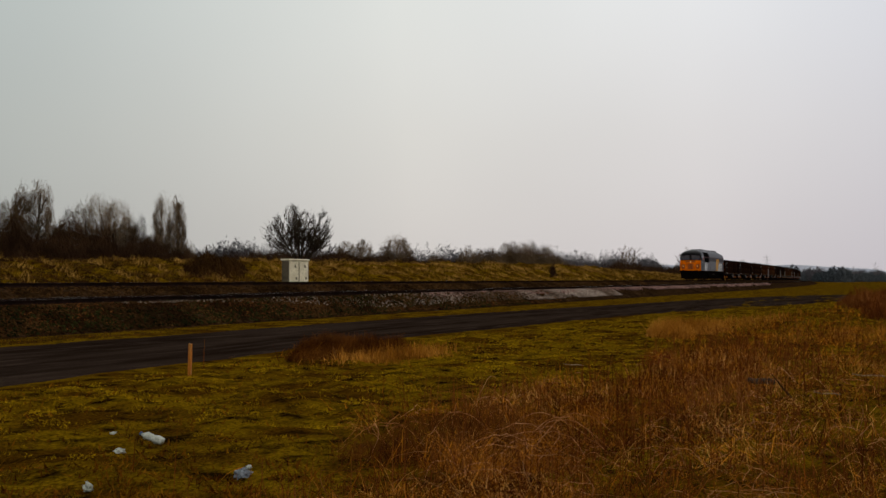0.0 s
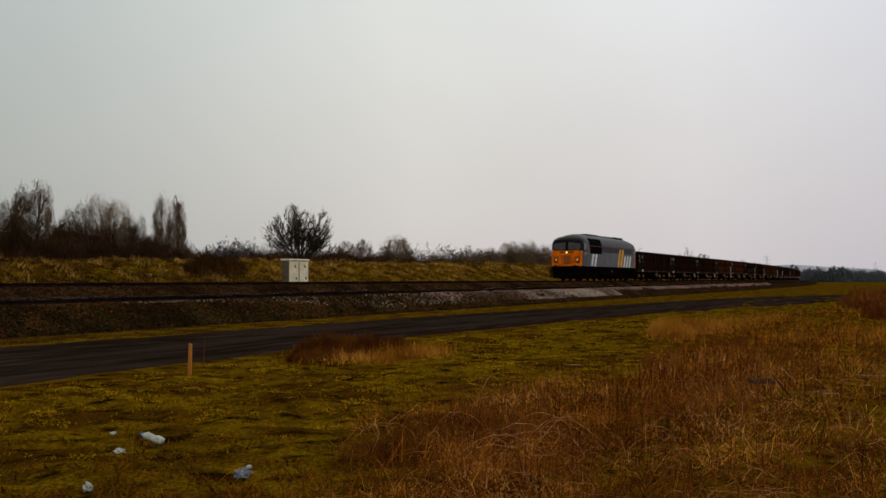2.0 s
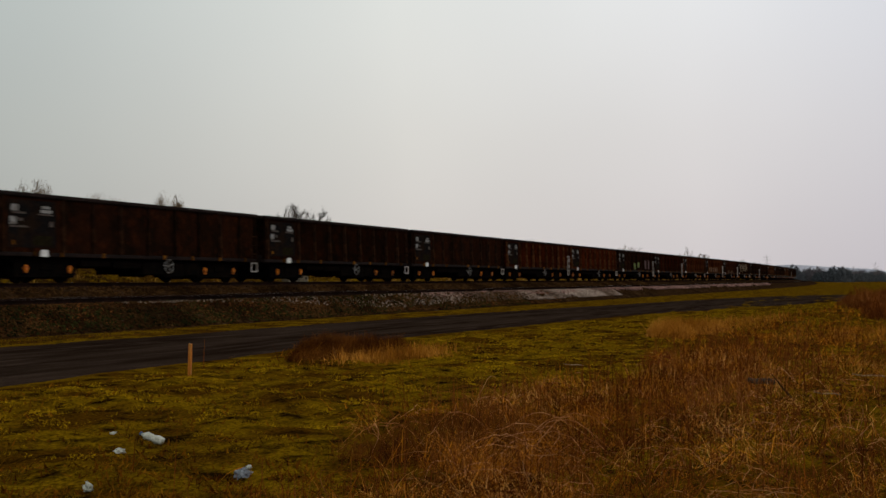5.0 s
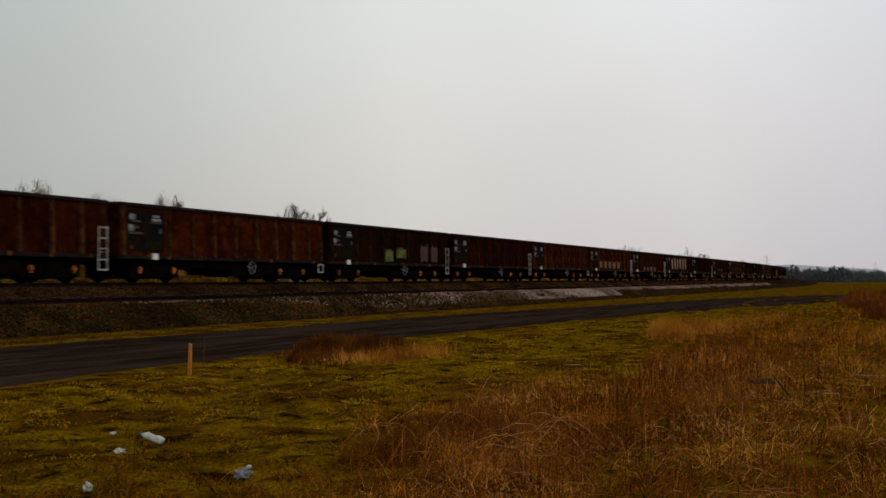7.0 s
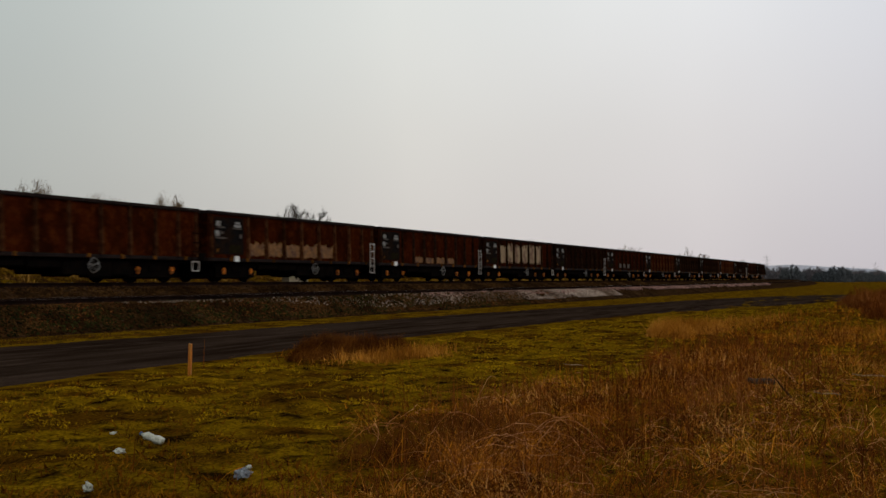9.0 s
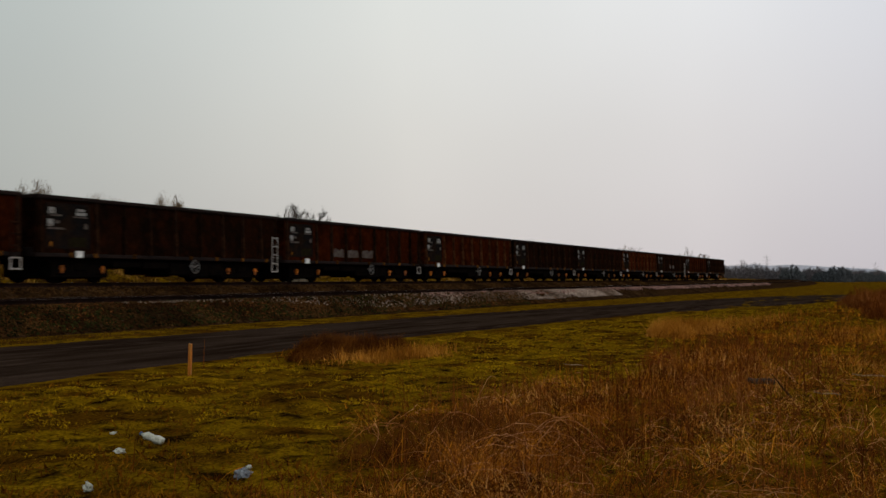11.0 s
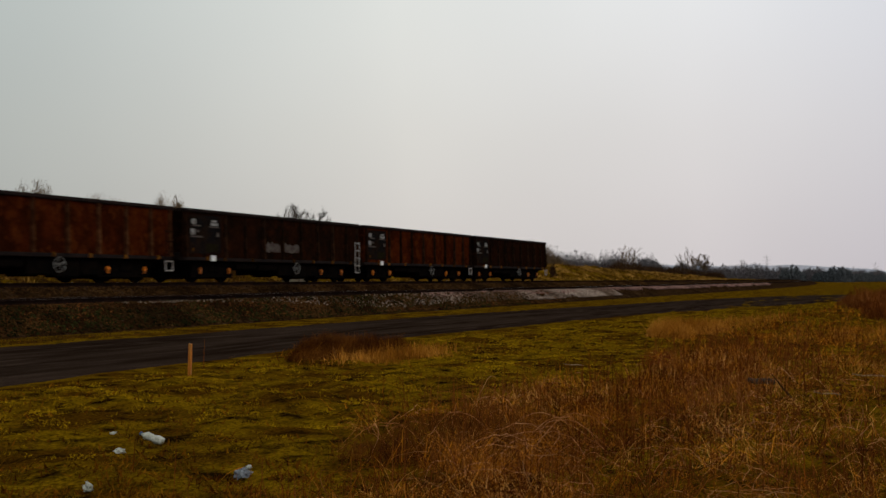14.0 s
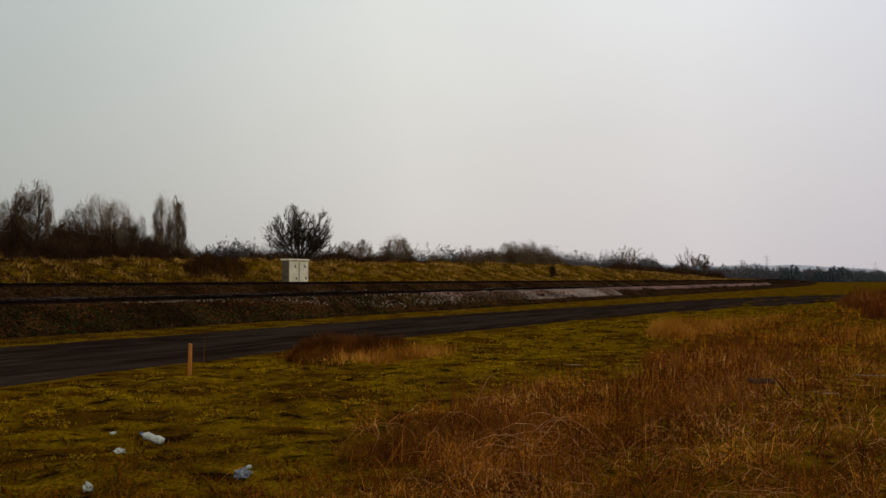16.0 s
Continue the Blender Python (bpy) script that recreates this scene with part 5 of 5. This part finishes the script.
def blades(name, r, x, y, h, w, lean, mat, label, category, sink=0.01, curl=0.5, simple=False, rise=0.0):
    n = len(x)
    z = land(x, y) - sink + rise
    a = r.uniform(0, 6.28, n)
    side = np.stack([np.cos(a), np.sin(a), 0 * a], -1)
    b = r.uniform(0, 6.28, n)
    k = np.abs(r.normal(0, lean, n)) + (0.3 if lean > 1.0 else 0.0)
    d = np.stack([np.cos(b) * k, np.sin(b) * k, np.ones(n)], -1)
    d /= np.linalg.norm(d, axis=1, keepdims=True)
    base = np.stack([x, y, z], -1)
    mid = base + d * (h * 0.55)[:, None]
    d2 = d + np.stack([np.cos(b) * curl * k, np.sin(b) * curl * k, -curl * k * 0.8], -1)
    d2 /= np.linalg.norm(d2, axis=1, keepdims=True)
    tip = mid + d2 * (h * 0.45)[:, None]
    s = side * w[:, None]
    if simple:
        v = np.stack([base - s, base + s, tip], 1).reshape(-1, 3)
        return tagged(raw(name, v, np.arange(3 * n).reshape(-1, 3), M[mat]), label, category, kind="stuff")
    v = np.stack([base - s, base + s, mid - s * 0.7, mid + s * 0.7, tip], 1).reshape(-1, 3)
    f = np.array([[0, 1, 3], [0, 3, 2], [2, 3, 4]])[None] + (np.arange(n) * 5)[:, None, None]
    return tagged(raw(name, v, f.reshape(-1, 3), M[mat]), label, category, kind="stuff")


r, x, y, d = scatter(760000, 51, 4.6, 75)
k = clear(x, y) & (r.uniform(0, 1, len(x)) > 0.4 * scrub(x, y) * (1 - 0.9 * open_turf(x, y))) & (wave(x, y, 44, 0.55) + 0.7 * wave(x, y, 45, 1.6) > -0.75 + 0.5 * r.normal(0, 1, len(x)) + 1.0 * step((9.0 - d) / 2.5)) & (wave(x, y, 81, 0.8) + 0.6 * wave(x, y, 82, 0.33) < 0.95) & ((y < 15) | (r.uniform(0, 1, len(x)) < 0.5))
x, y, d = x[k], y[k], d[k]
lump = 0.75 + 0.5 * np.clip(wave(x, y, 46, 0.45), -1, 1)
tall = r.uniform(0.02, 0.055, len(x)) * lump
off = (y < 15) & (d + 1.2 * r.normal(0, 1, len(x)) + 2.0 * wave(x, y, 67, 2.5) > 11.5)
for sel, mat, name, label in ((~off, "green_grass", "short_grass", "short olive mossy grass near the litter"), (off, "bright_grass", "bright_grass", "short bright yellow-green grass beside the road")):
    blades(name, r, x[sel], y[sel], tall[sel] * 0.85, 0.0012 + 0.0005 * d[sel], 1.3, mat, label, "grass", simple=True)

r, x, y, d = scatter(240000, 52, 4.6, 60)
k = clear(x, y) & (r.uniform(0, 1, len(x)) < scrub(x, y) * np.clip(0.5 + 0.6 * wave(x, y, 47, 0.8) + 0.9 * wave(x, y, 66, 2.4), 0.04, 1) * (1 - 0.85 * open_turf(x, y)))
x, y, d = x[k], y[k], d[k]
blades("dry_grass", r, x, y, r.uniform(0.05, 0.25, len(x)) * np.clip(0.7 + 0.85 * wave(x, y, 48, 0.9), 0.15, 2.2) * (1 - 0.5 * open_turf(x, y)), 0.0013 + 0.00035 * d, 1.5, "dry_grass", "rank dry brown grass", "grass")

r, x, y, d = scatter(200000, 53, 4.6, 30)
k = clear(x, y) & (y > np.interp(x, EDGE_X, EDGE_Y) - 0.5) & (r.uniform(0, 1, len(x)) < np.clip(0.12 + 0.8 * step((9.6 - d) / 2.8), 0, 1) * np.clip(0.8 + 0.8 * wave(x, y, 49, 0.8), 0, 1))
x, y, d = x[k], y[k], d[k]
blades("brown_turf", r, x, y, r.uniform(0.03, 0.11, len(x)), 0.003 + 0.0009 * d, 1.4, "turf", "brown matted turf in the near grass", "grass", simple=True)

r, x, y, d = scatter(110000, 64, 4.6, 34)
k = clear(x, y) & (r.uniform(0, 1, len(x)) < scrub(x, y) * np.clip(0.4 + 0.8 * wave(x, y, 65, 1.3), 0.05, 1) * (1 - 0.75 * open_turf(x, y)))
x, y, d = x[k], y[k], d[k]
blades("matted_stems", r, x, y, r.uniform(0.08, 0.3, len(x)), 0.0011 + 0.0003 * d, 3.0, "dry_grass", "matted fallen brown stems", "grass", simple=True, rise=r.uniform(0, 0.22, len(x)))
r, x, y, d = scatter(90000, 54, 5.0, 60)
k = clear(x, y) & (r.uniform(0, 1, len(x)) < scrub(x, y) * np.clip(0.02 + 0.3 * wave(x, y, 50, 2.6) + 0.75 * np.exp(-((x - 18) / 7) ** 2 - ((y - 3.2) / 1.7) ** 2), 0, 1))
x, y, d = x[k], y[k], d[k]
blades("dead_weeds", r, x, y, r.uniform(0.12, 0.5, len(x)), 0.0012 + 0.00025 * d, 0.5, "weeds", "red-brown dead weed stems", "weeds", curl=0.3)

r = np.random.RandomState(55)
n = 26000
x = r.uniform(26, 62, n)
y = r.uniform(-3, 6.6, n)
k = clear(x, y) & (scrub(x, y) > 0.2) & (np.exp(-((x - 36) / 9) ** 2 - ((y - 5.6) / 1.0) ** 2) + np.exp(-((x - 28) / 5) ** 2 - ((y - 1.6) / 1.3) ** 2) > r.uniform(0.1, 0.9, n))
x, y = x[k], y[k]
blades("tawny_grass", r, x, y, r.uniform(0.12, 0.42, len(x)) * (0.8 + 0.4 * wave(x, y, 63, 1.5)), np.full(len(x), 0.008), 1.0, "straw", "tawny straw-coloured tall grass", "grass")
thicket("weed_tuft", [(17.4, 9.9, 0.6, 0.6, 0.62), (18.0, 9.6, 0.6, 0.5, 0.48), (18.8, 9.3, 0.5, 0.4, 0.3), (16.9, 10.0, 0.35, 0.4, 0.3)], 11000, 57, 0.0045, 0.26, "dead_dark", "dark red-brown clump of dead weeds beside the road", "weeds", 0.8)
r = np.random.RandomState(57)
n = 2600
x, y = 18.3 + r.normal(0, 0.9, n), 8.95 + r.normal(0, 0.34, n)
blades("straw_tuft", r, x, y, r.uniform(0.1, 0.32, n), np.full(n, 0.005), 0.9, "straw", "straw-coloured grass tuft in front of dead weeds", "grass")

thicket("tawny_tuft", [(28.0, 5.9, 0.9, 0.6, 0.5), (29.3, 5.7, 1.1, 0.6, 0.42), (30.8, 5.5, 1.0, 0.6, 0.35), (27.2, 5.7, 0.6, 0.5, 0.3)], 6500, 75, 0.006, 0.4, "straw", "tall tawny grass tuft at the road's edge", "grass", 0.8)
thicket("weed_thicket", run((40, -0.2), (74, 3.2), 34, 1.5, 1.0, 0.8, 1.3, 9), 26000, 32, 0.011, 0.6, "weeds", "red-brown thicket of dead weeds", "weeds")

# rank grass on the bank and along the far cess
r = np.random.RandomState(58)
n = 170000
x = 30 + 210 * r.uniform(0, 1, n) ** 1.7
y = 31.5 + 15 * r.uniform(0, 1, n) ** 0.8 + bend(x)
clump = wave(x, y, 59, 2.6) + 0.6 * wave(x, y, 83, 1.0)
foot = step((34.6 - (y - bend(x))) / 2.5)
# dark blades where clump is low, at the foot and below x = 60
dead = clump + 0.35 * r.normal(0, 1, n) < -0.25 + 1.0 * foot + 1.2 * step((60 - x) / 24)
far = np.hypot(x, y)
for sel, mat, name, label in ((~dead, "bank_grass", "bank_grass", "rank yellow-brown grass covering the bank"), (dead, "rank_dark", "dead_bank_growth", "dark brown growth in patches over the bank")):
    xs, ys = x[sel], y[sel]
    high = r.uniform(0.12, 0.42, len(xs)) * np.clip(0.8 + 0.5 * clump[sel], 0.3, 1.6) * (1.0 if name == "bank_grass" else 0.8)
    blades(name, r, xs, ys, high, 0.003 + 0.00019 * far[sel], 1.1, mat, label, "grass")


# dark brown growth along the far cess, reaching up the bank below x = 60
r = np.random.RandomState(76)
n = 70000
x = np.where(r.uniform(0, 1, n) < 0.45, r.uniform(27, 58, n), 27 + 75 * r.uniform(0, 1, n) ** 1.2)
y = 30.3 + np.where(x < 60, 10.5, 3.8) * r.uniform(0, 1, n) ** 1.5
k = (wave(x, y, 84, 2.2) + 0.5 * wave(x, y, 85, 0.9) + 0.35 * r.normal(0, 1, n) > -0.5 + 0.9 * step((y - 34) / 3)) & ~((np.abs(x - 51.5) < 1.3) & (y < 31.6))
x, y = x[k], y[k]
blades("cess_growth", r, x, y, r.uniform(0.08, 0.34, len(x)), np.full(len(x), 0.016), 1.3, "rank_dark", "dark brown growth along the foot of the bank", "weeds", simple=True)


# dark blades on the verge, thinning out as x grows
n = 12000
x = 13 + 17 * r.uniform(0, 1, n) ** 1.4
y = r.uniform(18.3, 20.7, n)
k = wave(x, y, 86, 1.5) + 0.4 * r.normal(0, 1, n) > -0.6 + 1.2 * step((x - 17) / 12)
x, y = x[k], y[k]
blades("verge_growth", r, x, y, r.uniform(0.03, 0.12, len(x)), np.full(len(x), 0.010), 1.4, "rank_dark", "dark brown growth on the verge below the ballast", "weeds", simple=True)

r = np.random.RandomState(68)
n = 34000
x, y = 5.5 + 15 * r.uniform(0, 1, n) ** 1.3, r.uniform(-1.5, 5.8, n)
k = (scrub(x, y) > 0.4) & (wave(x, y, 69, 1.8) + 0.4 * r.normal(0, 1, n) > -0.1 + 0.5 * open_turf(x, y))
x, y = x[k], y[k]
blades("pale_stems", r, x, y, r.uniform(0.08, 0.32, len(x)), 0.0012 + 0.00017 * np.hypot(x, y), 2.4, "pale_stem", "pale straw stems tangled in the scrub", "grass", rise=r.uniform(0, 0.12, len(x)))
thicket("red_dock", [(19.6, 4.35, 0.4, 0.3, 0.16), (18.9, 4.2, 0.5, 0.2, 0.12), (20.3, 4.5, 0.3, 0.2, 0.12)], 260, 34, 0.006, 0.15, "red_leaf", "small patch of dark red dock leaves", "weeds")


def canes(name, n, seed, spot, mat, label, size=(0.25, 0.8), thick=0.0018):
    """Arching stems: each rises, bends over and comes down."""
    r = np.random.RandomState(seed)
    x, y = spot(r, n)
    k = scrub(x, y) > 0.35
    x, y = x[k], y[k]
    n = len(x)
    a = r.uniform(0, 6.28, n)
    ln = r.uniform(*size, n)
    hi = ln * r.uniform(0.22, 0.5, n)
    z = land(x, y)
    pts = []
    wig = r.normal(0, 0.09, (n, 2))
    for u in np.linspace(0, 1, 12):
        s = ln * u
        pts.append(np.stack([x + np.cos(a) * s - np.sin(a) * wig[:, 0] * math.sin(6 * u), y + np.sin(a) * s + np.cos(a) * wig[:, 0] * math.sin(6 * u), z + hi * 4 * u * (1.05 - u) * (1 - 0.3 * u) + (r.normal(0, 0.008, n) if 0 < u < 1 else 0)], -1))
    d = np.hypot(x, y)
    V, Fc, o = [], [], 0
    for j in range(11):
        rad = (thick + 0.00018 * d) * (1 - 0.055 * j)
        v, f = frustums(pts[j], pts[j + 1], rad, rad * 0.94, 3)
        V.append(v), Fc.append(f + o)
        o += len(v)
    return tagged(raw(name, np.concatenate(V), np.concatenate(Fc), M[mat]), label, "brambles", kind="stuff")


def sector(r0, r1):
    def spot(r, n):
        d = r0 * (r1 / r0) ** r.uniform(0, 1, n)
        a = np.radians(YAW + r.uniform(-25, 14, n))
        return d * np.cos(a), d * np.sin(a)
    return spot


canes("bramble_canes", 230, 61, sector(5.2, 20), "bramble", "tangled arching brown bramble canes")
canes("dark_canes", 420, 62, sector(5.2, 26), "weeds", "dark red arching dead stems", size=(0.4, 1.0))

def mound(r, n):
    a, q = r.uniform(0, 6.28, n), np.sqrt(r.uniform(0, 1, n))
    return 8.3 + 1.0 * q * np.cos(a), 3.55 + 0.75 * q * np.sin(a)


canes("pale_bramble_canes", 38, 71, mound, "bramble_pale", "pale arching bramble canes over a mound", size=(0.35, 0.95), thick=0.0017)
canes("scattered_pale_canes", 300, 72, sector(5.5, 17), "bramble_pale", "pale bent stems scattered through the scrub", size=(0.15, 0.5), thick=0.0014)
thicket("bramble_mound", [(8.3, 3.6, 0.85, 0.6, 0.4), (8.9, 3.2, 0.7, 0.6, 0.32), (7.8, 3.9, 0.5, 0.4, 0.26)], 5200, 73, 0.0022, 0.2, "dead_dark", "twiggy mound of dead brambles", "brambles", 0.6)
r, x, y, d = scatter(5200, 74, 5.2, 22)
k = clear(x, y) & (r.uniform(0, 1, len(x)) < 0.006 + 0.9 * scrub(x, y) * (1 - 0.6 * open_turf(x, y)))
x, y, d = x[k], y[k], d[k]
blades("upright_stems", r, x, y, r.uniform(0.18, 0.6, len(x)), 0.0014 + 0.00022 * d, 0.16, "weeds", "thin upright dead stems", "weeds", curl=0.2)

# dark broken branch stuck in the scrub, a log and bleached sticks beside it
bm = bmesh.new()
rod(bm, (0, 0, 0), (0.17, 0.01, 0.2), 0.013, seg=7, r2=0.010)
rod(bm, (0.17, 0.01, 0.2), (0.27, 0.03, 0.32), 0.010, seg=7, r2=0.005)
rod(bm, (0.12, 0.01, 0.15), (0.13, 0.07, 0.25), 0.006, seg=6, r2=0.003)
br = part("broken_branch", bm, M["hedge"])
br.matrix_basis = pose(13.3, 1.38, float(land(13.3, 1.38)) - 0.02, 0, 0, 113)
tagged(br, "dark broken branch leaning in dry grass", "branch")


def stick(name, x, y, rz, length, rad, mat, label, lift):
    bm = bmesh.new()
    p = [(-length / 2, 0, 0), (-length / 6, 0.015, 0.012), (length / 5, -0.01, 0.006), (length / 2, 0.01, 0.03)]
    for a, b, k in zip(p, p[1:], (1.0, 0.95, 0.85)):
        rod(bm, a, b, rad * k, seg=8, r2=rad * (k - 0.08))
    ob = part(name, bm, mat)
    ob.matrix_basis = pose(x, y, float(land(x, y)) + lift, 0, 0, rz)
    return tagged(ob, label, "branch")


stick("fallen_log", 14.4, 1.9, 118, 0.36, 0.04, M["bark"], "short dark fallen log in the scrub", 0.12)
stick("bleached_stick", 15.8, 0.7, 108, 0.42, 0.010, M["driftwood"], "pale bleached stick lying on dry grass", 0.14)
stick("bleached_stick", 13.6, 1.05, 105, 0.3, 0.008, M["driftwood"], "pale bleached stick lying on dry grass", 0.1)
stick("bleached_branch", 17.5, 5.3, 114, 0.34, 0.008, M["driftwood"], "pale bare branch lying on green moss", 0.05)


# ---- motion of the train along the line ----
SPEED, LOCO_S, WAGON_S, PITCH_W = 26.94, 149.6, 159.2, 14.84
# slight surging of the train about its mean speed: (time, metres behind)
SURGE = [(0, 1.0), (1.0, 1.9), (1.5, 1.8), (2.0, 1.6), (2.5, 0.95), (3.0, 0.35), (3.5, -0.25), (4.0, 0.35), (6.0, 0.6), (6.5, 0.76), (7.0, 0.55), (7.5, 0.98), (8.0, 0.86), (8.5, 0.45), (9.0, 0.3), (10.5, 0.4), (11.5, 0.55),
         (12.0, 0.2), (12.5, 0.02), (13.0, 0.45), (13.5, 0.1), (14.0, -0.18), (14.5, 0.36), (15.0, 0.05), (16.0, 0.05)]


def on_line(s):
    """Place and heading on the far line, s metres along it."""
    if s <= BEND_X:
        return pose(s, TRACK_Y, RAIL_Z)
    a = (s - BEND_X) / BEND_R
    return pose(BEND_X + BEND_R * math.sin(a), TRACK_Y + BEND_R * (1 - math.cos(a)), RAIL_Z, 0, 0, math.degrees(a))


def motions():
    times = [0.5 * k for k in range(33)]
    gone = {t: SPEED * t - float(np.interp(t, *zip(*SURGE))) for t in times}
    walk(loco, [(t, on_line(LOCO_S - gone[t])) for t in times])
    for k, w in enumerate(wagons):
        walk(w, [(t, on_line(WAGON_S + PITCH_W * (k + 0.5) - gone[t])) for t in times])


motions()
